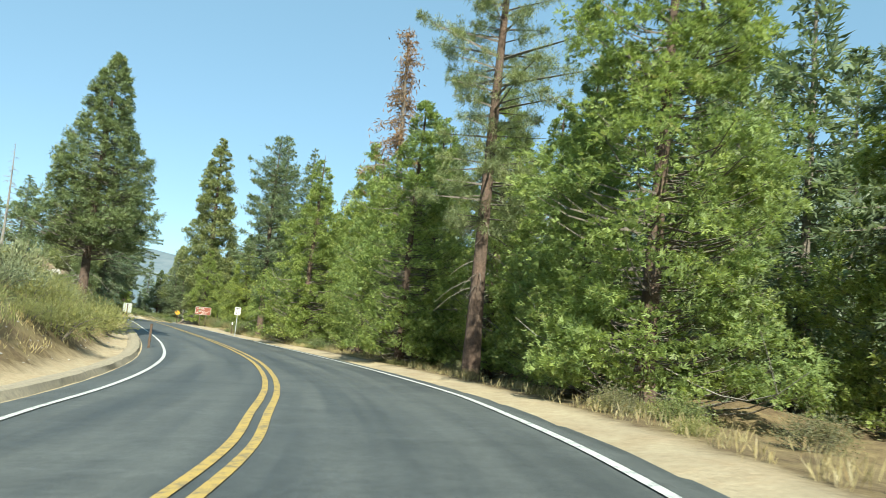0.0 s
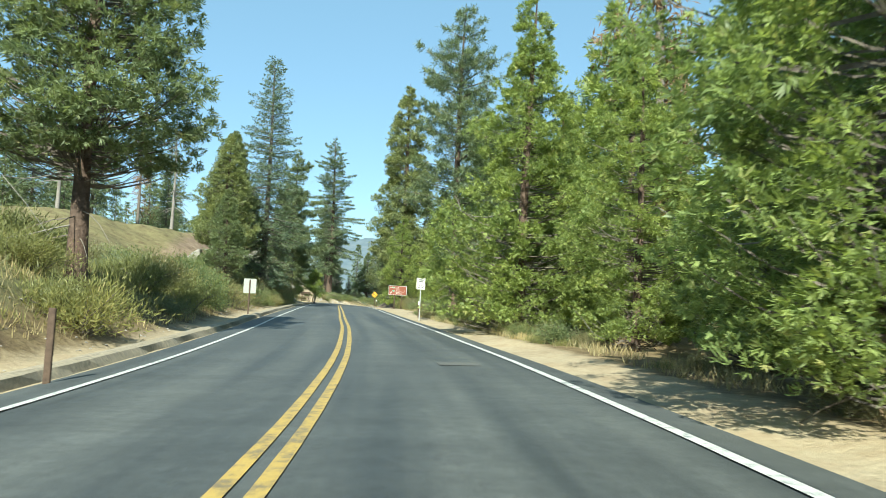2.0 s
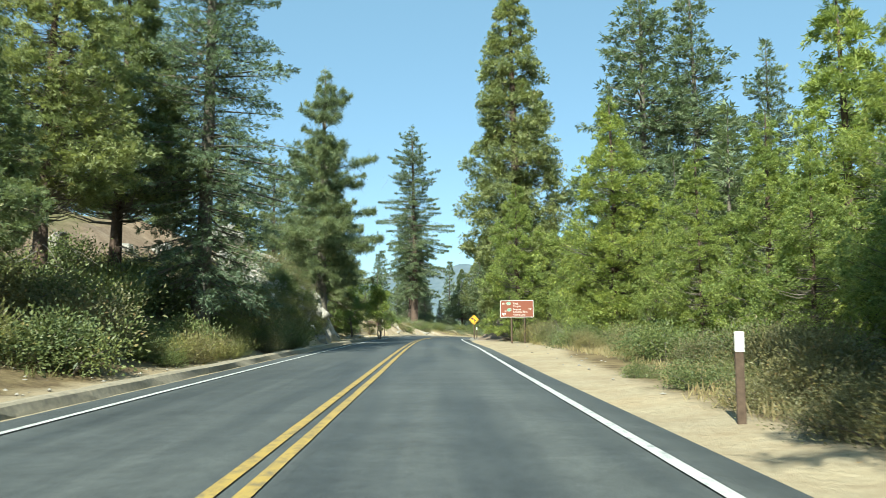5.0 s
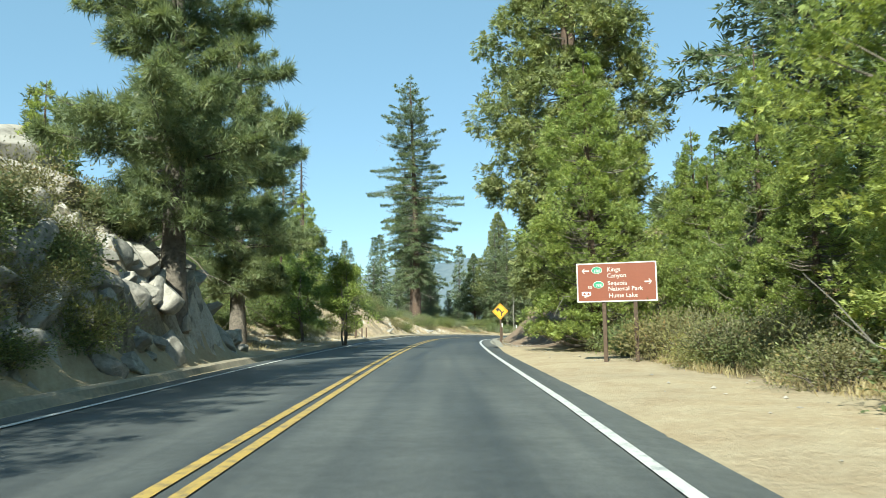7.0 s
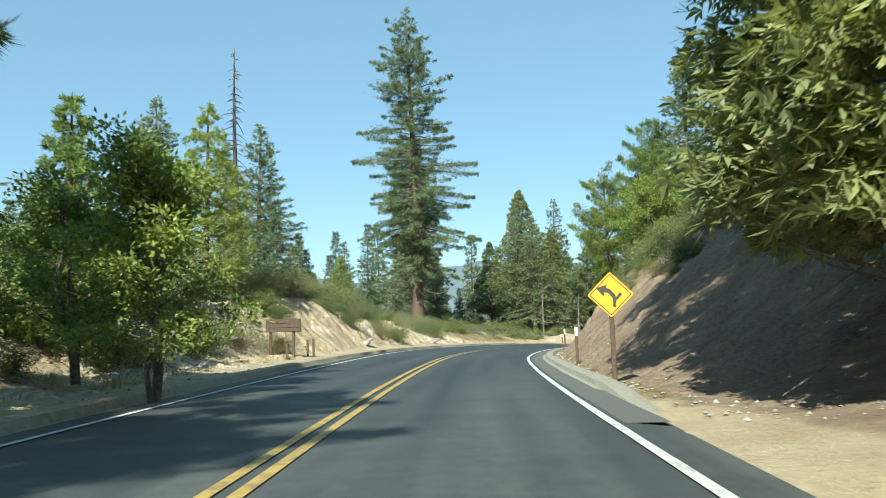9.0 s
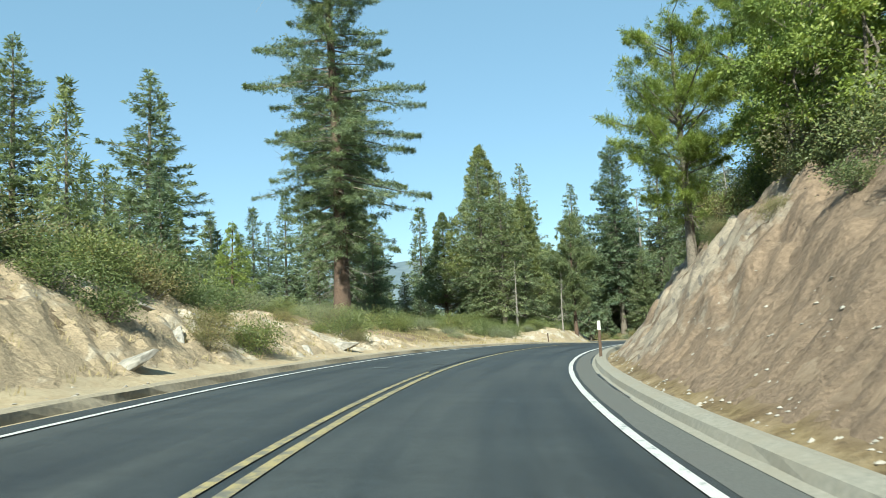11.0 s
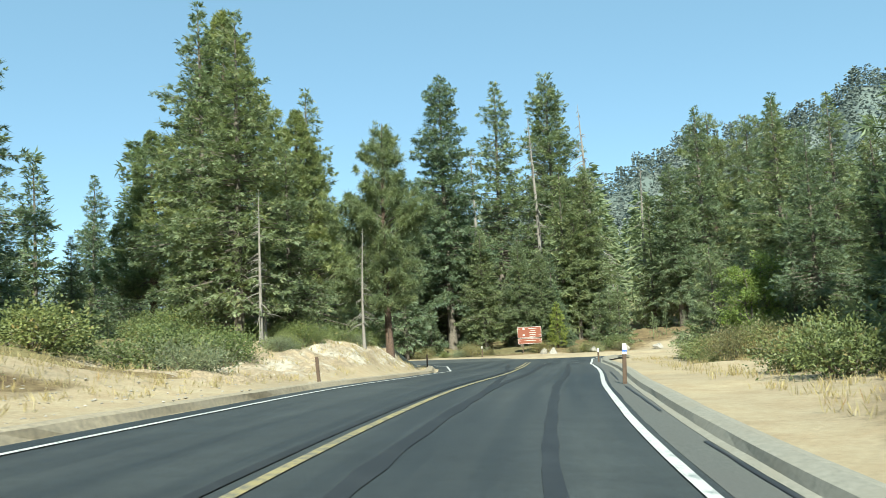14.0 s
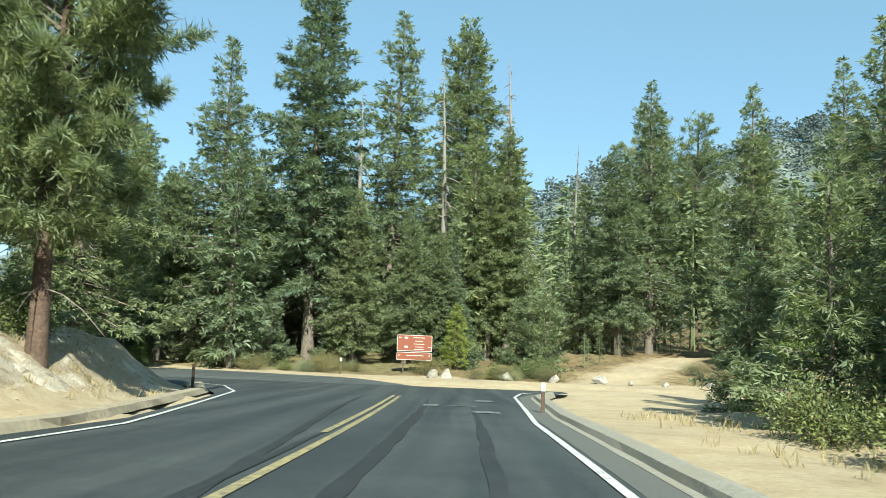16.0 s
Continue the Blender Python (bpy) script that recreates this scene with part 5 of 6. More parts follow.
# right-hand side on the way to the junction
for s in np.arange(188, 232, 4.2):
    for d0, d1 in ((12.5, 16), (17, 24), (25, 34)):
        x, y, _ = on_road(s + RS.uniform(-2, 2), RS.uniform(d0, d1))
        if clear_of(x, y, 10)[0]:
            tree(("sapling", "fir", "sapling")[RS.randint(3)] if d0 < 13 else ("fir" if d0 < 20 else "far_fir"), x, y, RS.uniform(5, 10) if d0 < 13 else RS.uniform(10, 17))
# left of the road: open wood
for x0, x1, y0, y1, n, kinds, lo, hi in (
    (-75, -42, 55, 120, 12, ("far_fir", "snag", "far_fir"), 7, 12), (-120, -75, 60, 160, 40, ("far_fir", "snag", "far_fir"), 10, 20),
    (-150, -95, 170, 260, 40, ("far_fir",), 12, 22), (-100, -66, 232, 262, 34, ("far_fir", "cedar", "far_fir"), 9, 20),
    (-125, -80, 200, 240, 30, ("far_fir", "far_fir", "fir"), 5, 11), (-95, -64, 226, 252, 22, ("fir", "far_fir"), 8, 14),
):
    for k in range(n):
        x, y = RS.uniform(x0, x1), RS.uniform(y0, y1)
        if clear_of(x, y, 12)[0]:
            tree(kinds[RS.randint(len(kinds))], x, y, RS.uniform(lo, hi))
# behind the junction
for k in range(84):
    x, y = RS.uniform(-95, 10), RS.uniform(258, 300)
    if clear_of(x, y, 12)[0] and abs((x + 45) - 0.5 * (y - 246)) > 4:
        tree(("fir", "far_fir", "far_fir", "spire", "snag")[RS.randint(5)], x, y, RS.uniform(9, 24))
for k in range(34):
    x, y = RS.uniform(-85, -5), RS.uniform(254, 262)
    if clear_of(x, y, 12)[0] and abs((x + 45) - 0.5 * (y - 246)) > 4.5:
        tree(("sapling", "cedar", "sapling")[RS.randint(3)], x, y, RS.uniform(2.5, 7))
for k in range(26):
    x, y = RS.uniform(-86, -56), RS.uniform(257, 274)
    if clear_of(x, y, 12)[0]:
        tree(("fir", "spire", "fir")[RS.randint(3)], x, y, RS.uniform(11, 18))


def forest(name, label, places, seed, count=170):
    """Far woods: one mesh of many small ragged firs."""
    rs = np.random.RandomState(seed)
    vs, fs, n = [], [], 0
    for x, y, z, h in places:
        m = count
        u = rs.uniform(0, 1, m) ** 0.8
        r = h * 0.17 * (1 - u) ** 0.8 * rs.uniform(0.25, 1.05, m)
        a = rs.uniform(0, 6.283, m)
        p = np.stack([x + r * np.cos(a), y + r * np.sin(a), z + h * (0.06 + 0.92 * u)], -1)
        d = unit(np.stack([np.cos(a), np.sin(a), rs.uniform(-0.6, 0.3, m)], -1))
        v, f = sprays(p, d, h * 0.065 * rs.uniform(0.6, 1.4, m), h * 0.024, rs)
        vs.append(v)
        fs.append(f + n)
        n += len(v)
        v, f = limb(np.array([[x, y, z - 0.5], [x, y, z + h * 0.98]]), [h * 0.014, 0.02], 4)
        vs.append(v)
        fs.append(np.concatenate([f[:, [0, 1, 2]], f[:, [0, 2, 3]]]) + n)
        n += len(v)
    me = mesh_of(name, np.vstack(vs), np.vstack(fs), FIR)
    return tagged(new(name, me), label, "forest", kind="stuff")


def scatter(n, x0, x1, y0, y1, lo, hi, rs):
    x, y = rs.uniform(x0, x1, n), rs.uniform(y0, y1, n)
    z, s, d, _, cd = ground_z(x, y)
    ok = (np.abs(d) > 25) & (cd > 14)
    return [(a, b, c - 0.2, h) for a, b, c, h, k in zip(x, y, z, rs.uniform(lo, hi, n), ok) if k]


forest("far_forest", "fir forest on the rising ground beyond the junction", scatter(520, -110, 230, 300, 460, 14, 27, RS), 5, 240)
forest("undergrowth", "young firs and brush under the trees at the junction", [q for q in scatter(300, -100, 25, 257, 305, 2.0, 5, RS) if abs((q[0] + 45) - 0.5 * (q[1] - 246)) > 3.5], 8, 150)
forest("undergrowth", "young firs and brush in the wood left of the road", scatter(300, -140, -80, 165, 262, 2.0, 5, RS), 9, 130)
forest("far_forest", "fir forest beyond the left bank", scatter(420, -420, -130, 60, 480, 10, 20, RS), 6)
forest("far_forest", "dense fir forest beyond the right verge", scatter(420, 14, 200, -60, 300, 12, 22, RS), 7)


# ---- shrubs and low growth ----
BUSH = {
    "manzanita": [shrub("manzanita", "green manzanita bush on the sandy bank", 200 + i, 1.1, 0.9, MANZANITA, 3400, (0.08, 0.045)) for i in range(2)],
    "chaparral": [shrub("chaparral_bush", "rounded dark green chaparral bush", 240 + i, 1.0, 1.0, CHAPARRAL, 3600, (0.07, 0.042), 0.2) for i in range(2)],
    "sage": [shrub("sage_brush", "grey-green low sage brush", 210 + i, 1.0, 0.7, SAGE, 3200, (0.085, 0.026), 0.6) for i in range(2)],
    "dry": [shrub("dry_brush", "dry olive and rust-coloured brush", 220 + i, 1.1, 1.0, DRY_SHRUB, 3800, (0.075, 0.032), 0.5) for i in range(2)],
    "weed": [shrub("weed_clump", "olive-green weeds and low brush on the bank", 230 + i, 1.0, 0.75, WEEDS, 3600, (0.12, 0.018), 0.7) for i in range(2)],
}
BCOUNT = {}


def bush(kind, x, y, size, squash=1.0):
    n = BCOUNT[kind] = BCOUNT.get(kind, -1) + 1
    return set_down(BUSH[kind][n % 2], x, y, size, (n * 99.7) % 360, 0.06, (0, 0), squash)


def bushes(kinds, s0, s1, d0, d1, n, lo, hi, rs, squash=1.0):
    for k in range(n):
        x, y, _ = on_road(rs.uniform(s0, s1), rs.uniform(d0, d1))
        bush(kinds[rs.randint(len(kinds))], x, y, rs.uniform(lo, hi), squash)


BR = np.random.RandomState(5)
bushes(("weed", "weed", "sage"), -4, 58, -13, -5.6, 90, 0.7, 1.5, BR)
bushes(("weed", "sage", "sage"), -4, 78, -30, -12, 100, 0.7, 1.5, BR)
bushes(("manzanita", "weed", "chaparral", "dry"), 56, 101, -11, -5.9, 110, 0.6, 1.4, BR)
bushes(("chaparral", "weed", "dry"), 82, 103, -6.6, -5.2, 44, 0.4, 0.9, BR)
bushes(("weed", "dry", "manzanita"), 93, 105.5, -7.2, -5.0, 60, 0.45, 1.0, BR)
bushes(("manzanita", "weed", "dry"), 99, 116, -10, -7.6, 10, 0.4, 0.8, BR)
bushes(("manzanita", "dry"), 108, 126, -13, -7.5, 26, 0.6, 1.3, BR)
bushes(("chaparral", "manzanita", "chaparral", "dry"), 128, 172, -20, -8.6, 130, 0.8, 1.7, BR)
bushes(("chaparral", "dry"), 128, 180, -8.6, -6.2, 22, 0.4, 1.0, BR)
bushes(("sage", "sage", "manzanita"), 168, 212, -22, -7.5, 75, 0.6, 1.5, BR)
bushes(("chaparral", "manzanita"), 206, 230, -16, -8.0, 26, 0.7, 1.3, BR)
bushes(("manzanita", "sage", "chaparral"), 210, 231, -10.2, -7.8, 22, 0.5, 1.0, BR)
bushes(("dry", "dry", "weed"), 8, 46, 5.4, 6.6, 20, 0.2, 0.45, BR)
bushes(("weed", "dry", "manzanita"), 44, 80, 5.1, 6.6, 48, 0.3, 0.7, BR)
bushes(("chaparral", "dry", "dry"), 74, 96, 7.2, 9.0, 30, 0.5, 1.0, BR)
bushes(("weed", "dry", "manzanita"), 96, 126, 7.2, 9.5, 40, 0.6, 1.2, BR)
bushes(("dry", "sage", "manzanita", "manzanita"), 188, 228, 8.4, 13, 50, 0.6, 1.3, BR)
bushes(("dry", "dry", "manzanita"), 128, 152, 9.0, 14, 40, 0.5, 1.0, BR)
bushes(("dry", "chaparral", "manzanita"), 152, 188, 7.9, 13, 75, 0.6, 1.3, BR)
bushes(("dry", "manzanita"), 140, 178, 6.2, 8.6, 9, 0.3, 0.6, BR)
bushes(("manzanita", "dry"), -6, 30, 6.4, 7.6, 8, 0.3, 0.5, BR)
for k in range(46):
    x, y = BR.uniform(-75, -20), BR.uniform(250.5, 256)
    if abs((x + 45) - 0.5 * (y - 246)) > 3:
        bush(("manzanita", "dry", "sage")[BR.randint(3)], x, y, BR.uniform(0.6, 1.3))


def grass(name, label, n, zones, mat, seed, length=0.4):
    """Blades of dry grass over stretches of the verge."""
    rs = np.random.RandomState(seed)
    pos = []
    for s0, s1, d0, d1, share in zones:
        m = int(n * share)
        heads = on_road(rs.uniform(s0, s1, m // 9), rs.uniform(d0, d1, m // 9))
        q = np.repeat(heads, 9, 0) + rs.normal(0, 0.09, (len(heads) * 9, 3)) * [1, 1, 0]
        pos.append(q)
    q = np.vstack(pos)
    q[:, 2] = ground_z(q[:, 0], q[:, 1])[0] - 0.02
    d = unit(rs.normal(0, 0.35, q.shape) * [1, 1, 0] + [0, 0, 1])
    v, f = sprays(q, d, length * rs.uniform(0.4, 1.3, len(q)), 0.02, rs, 0.2)
    tagged(new(name, mesh_of(name, v, f, mat)), label, "grass", kind="stuff")


grass("dry_grass", "straw-coloured dry grass along the verges", 70000, ((-5, 60, -12, -5.4, 0.3), (5, 46, 5.2, 6.8, 0.035), (46, 75, 4.9, 6.8, 0.11), (75, 98, 6.6, 8.4, 0.05), (98, 125, 6.8, 9, 0.07), (120, 232, -12, -5.6, 0.25), (192, 232, 6, 12, 0.05)), STRAW, 31, 0.24)
grass("green_grass", "yellow-green grass on the left bank", 40000, ((-5, 80, -18, -5.8, 1.0),), WEEDS, 32, 0.3)


# ---- far ridges ----
def ridge(name, label, bearing, dist, span, height, seed, mat):
    rs = np.random.RandomState(seed)
    n, m = 90, 14
    a = np.radians(bearing) + np.radians(np.linspace(-span / 2, span / 2, n))
    prof = sum(rs.uniform(0.3, 1) / k * np.sin(np.linspace(0, 6.283 * k, n) + rs.uniform(0, 6.283)) for k in range(1, 9))
    prof = height * (0.75 + 0.14 * prof) * np.sin(np.linspace(0.12, math.pi - 0.12, n)) ** 0.35
    v = []
    for j in range(m):
        u = j / (m - 1)
        r = dist + 500 * u
        rough = rs.uniform(-1, 1, n) * height * 0.018
        v.append(np.stack([-np.sin(a) * r, np.cos(a) * r, prof * u**0.7 + rough * (u > 0) - 30 * (u == 0)], -1))
    v = np.vstack(v)
    i = np.arange(n * m).reshape(m, n)
    f = np.stack([i[:-1, :-1], i[:-1, 1:], i[1:, 1:], i[1:, :-1]], -1).reshape(-1, 4)
    tagged(new(name, mesh_of(name, v, f, mat, True)), label, "ridge", kind="structure")


# both ridges carry their blue haze as base colour
ridge("backdrop_ridge", "wooded ridge with pale granite, haze put into its colour", 22, 1500, 46, 190, 3, HAZED_RIDGE)
ridge("backdrop_ridge", "wooded ridge far off, blue haze put into its colour", 62, 1700, 60, 120, 4, HAZED_RIDGE)


def wooded_hill(name, label, ox, oy, b0, b1, foot, crest, heights, trees, seed, mat):
    """A far hillside that climbs to a crest, with the small firs that stand on it."""
    rs = np.random.RandomState(seed)
    n, m = 120, 26
    b = np.linspace(b0, b1, n)
    top = np.interp(b, np.linspace(b0, b1, len(heights)), heights)
    top = top * (1 + 0.05 * np.sin(b * 0.55 + 1) + 0.03 * np.sin(b * 1.7))

    def place(bear, u):
        r = foot + (crest - foot) * u
        a = np.radians(bear)
        return np.stack([ox + np.sin(a) * r, oy + np.cos(a) * r, np.interp(bear, b, top) * u**1.1 - 6], -1)

    v = np.vstack([place(b, np.full(n, j / (m - 1))) for j in range(m)])
    v[:, 2] += rs.normal(0, 1.2, len(v))
    i = np.arange(n * m).reshape(m, n)
    f = np.stack([i[:-1, :-1], i[:-1, 1:], i[1:, 1:], i[1:, :-1]], -1).reshape(-1, 4)
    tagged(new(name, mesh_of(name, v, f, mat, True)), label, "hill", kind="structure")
    q = place(rs.uniform(b0, b1, trees), np.r_[rs.uniform(0.05, 1, trees - trees // 4) ** 0.7, rs.uniform(0.96, 1.0, trees // 4)])
    vs, fs, k = [], [], 0
    for x, y, z in q:
        h, t = rs.uniform(9, 24), 34
        u, a = rs.uniform(0, 1, t) ** 0.8, rs.uniform(0, 6.283, t)
        r = h * 0.17 * (1 - u) ** 0.8 * rs.uniform(0.2, 1.0, t)
        w, g = sprays(np.stack([x + r * np.cos(a), y + r * np.sin(a), z + h * (0.04 + 0.92 * u)], -1), unit(np.stack([np.cos(a), np.sin(a), rs.uniform(-0.5, 0.7, t)], -1)), h * 0.17, h * 0.085, rs)
        vs.append(w)
        fs.append(g + k)
        k += len(w)
    tagged(new("far_forest", mesh_of("far_forest", np.vstack(vs), np.vstack(fs), mat)), "firs standing on the far hillside, haze put into their colour", "forest", kind="stuff")


# slope and firs share the one colour with haze painted in
wooded_hill("backdrop_hill", "wooded hillside ahead, haze put into its colour", -55, 200, -4, 62, 330, 780, (105, 150, 180, 215, 230, 235, 235), 2300, 8, HAZED_HILL)


# ---- signs, posts and stones ----
def part(name, bm, material, parent, label=""):
    """Links a bmesh as one mesh object under a thing or a part."""
    me = bpy.data.meshes.new(name)
    bm.to_mesh(me)
    bm.free()
    me.materials.append(material)
    ob = new(name, me)
    ob.parent = parent
    return tagged(ob, label)


def slab(w, h, t, x=0.0, z=0.0, y=0.0, corner=0.0, turn=0.0):
    """An upright board w by h, t thick, its face towards -y, with rounded corners."""
    bm = bmesh.new()
    ring = []
    if corner:
        for cx, cz, a0 in ((1, 1, 0), (-1, 1, 90), (-1, -1, 180), (1, -1, 270)):
            for k in range(4):
                a = radians(a0 + 30 * k)
                ring.append((cx * (w / 2 - corner) + corner * math.cos(a), cz * (h / 2 - corner) + corner * math.sin(a)))
    else:
        ring = [(w / 2, h / 2), (-w / 2, h / 2), (-w / 2, -h / 2), (w / 2, -h / 2)]
    c, s = math.cos(radians(turn)), math.sin(radians(turn))
    ring = [(u * c - v * s, u * s + v * c) for u, v in ring]
    front = [bm.verts.new((x + u, y - t / 2, z + v)) for u, v in ring]
    back = [bm.verts.new((x + u, y + t / 2, z + v)) for u, v in ring]
    bm.faces.new(front)
    bm.faces.new(back[::-1])
    for i in range(len(ring)):
        j = (i + 1) % len(ring)
        bm.faces.new((front[j], front[i], back[i], back[j]))
    bmesh.ops.recalc_face_normals(bm, faces=bm.faces)
    return bm


def outline(points, x, z, y, t=0.003):
    """A flat cut-out shape of painted film."""
    bm = bmesh.new()
    front = [bm.verts.new((x + u, y - t / 2, z + v)) for u, v in points]
    back = [bm.verts.new((x + u, y + t / 2, z + v)) for u, v in points]
    bm.faces.new(front)
    bm.faces.new(back[::-1])
    for i in range(len(points)):
        j = (i + 1) % len(points)
        bm.faces.new((front[j], front[i], back[i], back[j]))
    bmesh.ops.recalc_face_normals(bm, faces=bm.faces)
    return bm


def stake(w, t, z0, z1, x=0.0, y=0.0, bevel=0.008):
    bm = bmesh.new()
    bmesh.ops.create_cube(bm, size=1.0, matrix=Matrix.Translation((x, y, (z0 + z1) / 2)) @ Matrix.Diagonal((w, t, z1 - z0, 1)))
    bmesh.ops.bevel(bm, geom=bm.edges[:], offset=bevel, segments=1, affect="EDGES")
    return bm


def words(text, size, x, z, y, material, parent, align="LEFT"):
    """Raised lettering on a sign's face."""
    cu = bpy.data.curves.new("lettering", "FONT")
    cu.body, cu.size, cu.extrude, cu.align_x = text, size, 0.0015, align
    cu.resolution_u = 2
    tmp = bpy.data.objects.new("lettering", cu)
    scene.collection.objects.link(tmp)
    bpy.context.view_layer.update()
    me = bpy.data.meshes.new_from_object(tmp.evaluated_get(bpy.context.evaluated_depsgraph_get()))
    bpy.data.objects.remove(tmp)
    me.transform(Matrix.Translation((x, y, z)) @ Matrix.Rotation(radians(90), 4, "X"))
    me.materials.clear()
    me.materials.append(material)
    ob = new("lettering", me)
    ob.parent = parent
    return ob


def thing(name, label, category, x, y, turn, z=None, group=""):
    root = new(name)
    root.matrix_basis = pose(x, y, gz(x, y) if z is None else z, 0, 0, turn)
    return tagged(root, label, category, group)


ARROW = [(-0.15, 0.0), (-0.06, 0.085), (-0.025, 0.085), (-0.085, 0.022), (0.14, 0.022), (0.14, -0.022), (-0.085, -0.022), (-0.025, -0.085), (-0.06, -0.085)]


def frame_strip(w, h, b, x, z, y, parent):
    for u, v, ww, hh in ((0, h / 2, w + b, b), (0, -h / 2, w + b, b), (-w / 2, 0, b, h - b), (w / 2, 0, b, h - b)):
        part("border", slab(ww, hh, 0.004, x + u, z + v, y), SIGN_WHITE, parent, "white border strip")


def guide_sign():
    x, y = -31.3, 105.68
    root = thing("guide_sign", "brown park guide sign with white lettering on two posts", "road sign", x, y, 4)
    base = gz(x, y)
    zc, w, h = 3.30 - base, 2.0, 1.0
    panel = part("panel", slab(w, h, 0.02, 0, zc, 0, 0.03), SIGN_BROWN, root)
    frame_strip(w - 0.035, h - 0.035, 0.03, 0, zc, -0.0125, panel)
    for px in (-0.33, 0.45):
        part("post", stake(0.10, 0.10, -0.4, zc + 0.4, px, 0.065), WOOD_POST, root, "brown wooden post")
    f = -0.0135

    def at(u, v):
        return (u - 0.5) * w, zc + (v - 0.5) * h

    for text, u, v in (("Kings", 0.385, 0.77), ("Canyon", 0.385, 0.615), ("Sequoia", 0.39, 0.425), ("National Park", 0.395, 0.28), ("Hume Lake", 0.40, 0.11)):
        words(text, 0.155, *at(u, v), f, SIGN_WHITE, panel)
    words("to", 0.13, *at(0.14, 0.35), f, SIGN_WHITE, panel)
    for text, u, v in (("180", 0.26, 0.80), ("198", 0.275, 0.43)):
        sx, sz = at(u, v)
        spade = [(0.125 * math.cos(a) * (1 if math.sin(a) > 0 else 0.92), 0.095 * math.sin(a) * (1 if math.sin(a) > 0 else 0.75)) for a in np.linspace(0, 6.283, 24, endpoint=False)]
        part("route_marker", outline([(p * 1.12, q * 1.12) for p, q in spade], sx, sz, f + 0.001), SIGN_WHITE, panel, "white rim of a route marker")
        mk = part("route_marker", outline(spade, sx, sz, f - 0.002), SIGN_GREEN, panel, "green route marker")
        words(text, 0.115, sx, sz - 0.045, f - 0.006, SIGN_WHITE, mk, "CENTER")
    part("arrow", outline([(p * 0.62, q * 0.75) for p, q in ARROW], *at(0.115, 0.80), f), SIGN_WHITE, panel, "white arrow")
    part("arrow", outline([(-p * 0.62, q * 0.75) for p, q in ARROW], *at(0.89, 0.49), f), SIGN_WHITE, panel, "white arrow")
    cx, cz = at(0.12, 0.22)
    camp = part("camp_symbol", slab(0.23, 0.10, 0.004, cx, cz, f), SIGN_WHITE, panel, "white camping symbol")
    for dx in (-0.05, 0.05):
        part("tent", outline([(-0.045, -0.03), (0.045, -0.03), (0.0, 0.035)], cx + dx, cz, f - 0.004), SIGN_BROWN, camp)
    part("arrow", outline([(p * 0.4, q * 0.4) for p, q in ARROW], cx, cz - 0.075, f), SIGN_WHITE, panel, "small white arrow")


def warning_sign():
    x, y = -41.0, 125.2
    root = thing("warning_sign", "yellow diamond curve warning sign on a wooden post", "road sign", x, y, 10)
    zc = 3.08 - gz(x, y)
    panel = part("panel", slab(0.61, 0.61, 0.012, 0, zc, 0, 0.03, 45), SIGN_YELLOW, root)
    for u in range(4):
        a = radians(45 + 90 * u)
        part("border", slab(0.54, 0.016, 0.003, 0.27 * math.cos(a), zc + 0.27 * math.sin(a), -0.0085, 0, 45 + 90 * u + 90), SIGN_BLACK, panel, "thin black border")
    f = -0.009
    part("arrow", outline([(0.06, -0.24), (0.115, -0.24), (0.115, -0.02), (0.02, 0.10), (-0.06, 0.13), (-0.03, 0.19), (-0.24, 0.13), (-0.11, -0.03), (-0.085, 0.05), (-0.02, 0.03), (0.06, -0.07)], -0.02, zc, f), SIGN_BLACK, panel, "black arrow bending left")
    part("side_road", outline([(0.115, -0.06), (0.20, 0.04), (0.235, 0.0), (0.115, -0.13)], -0.02, zc, f), SIGN_BLACK, panel, "black side road stub")
    part("post", stake(0.09, 0.09, -0.4, zc + 0.30, 0, 0.055), WOOD_POST, root, "brown wooden post")


def speed_sign():
    x, y = -16.2, 64.0
    root = thing("speed_sign", "white speed limit sign on a thin steel post", "road sign", x, y, 14)
    zc = 2.68 - gz(x, y)
    panel = part("panel", slab(0.46, 0.61, 0.008, 0, zc, 0, 0.03), SIGN_WHITE, root)
    for u, v, w, h in ((0, 0.285, 0.42, 0.008), (0, -0.285, 0.42, 0.008), (-0.21, 0, 0.008, 0.56), (0.21, 0, 0.008, 0.56)):
        part("border", slab(w, h, 0.003, u, zc + v, -0.0065), SIGN_BLACK, panel, "thin black border")
    for v, w in ((0.20, 0.28), (0.10, 0.22)):
        part("word_bar", slab(w, 0.055, 0.003, 0, zc + v, -0.0065), SIGN_BLACK, panel, "dark bar of small lettering")
    words("25", 0.34, 0, zc - 0.225, -0.0065, SIGN_BLACK, panel, "CENTER")
    part("post", stake(0.06, 0.045, -0.4, zc + 0.25, 0, 0.032), STEEL, root)


def sign_from_behind():
    x, y = -21.9, 56.1
    root = thing("sign_back", "grey back of a road sign on a dark post", "road sign", x, y, 200)
    zc = 1.98 - gz(x, y)
    panel = part("panel", slab(0.56, 0.66, 0.008, 0, zc, 0, 0.03), SIGN_WHITE, root)
    part("backing", slab(0.56, 0.66, 0.004, 0, zc, 0.0075, 0.03), SIGN_BACK, panel, "bare aluminium back")
    part("post", stake(0.06, 0.045, -0.4, zc + 0.28, 0, 0.034), WOOD_POST, root, "dark post")


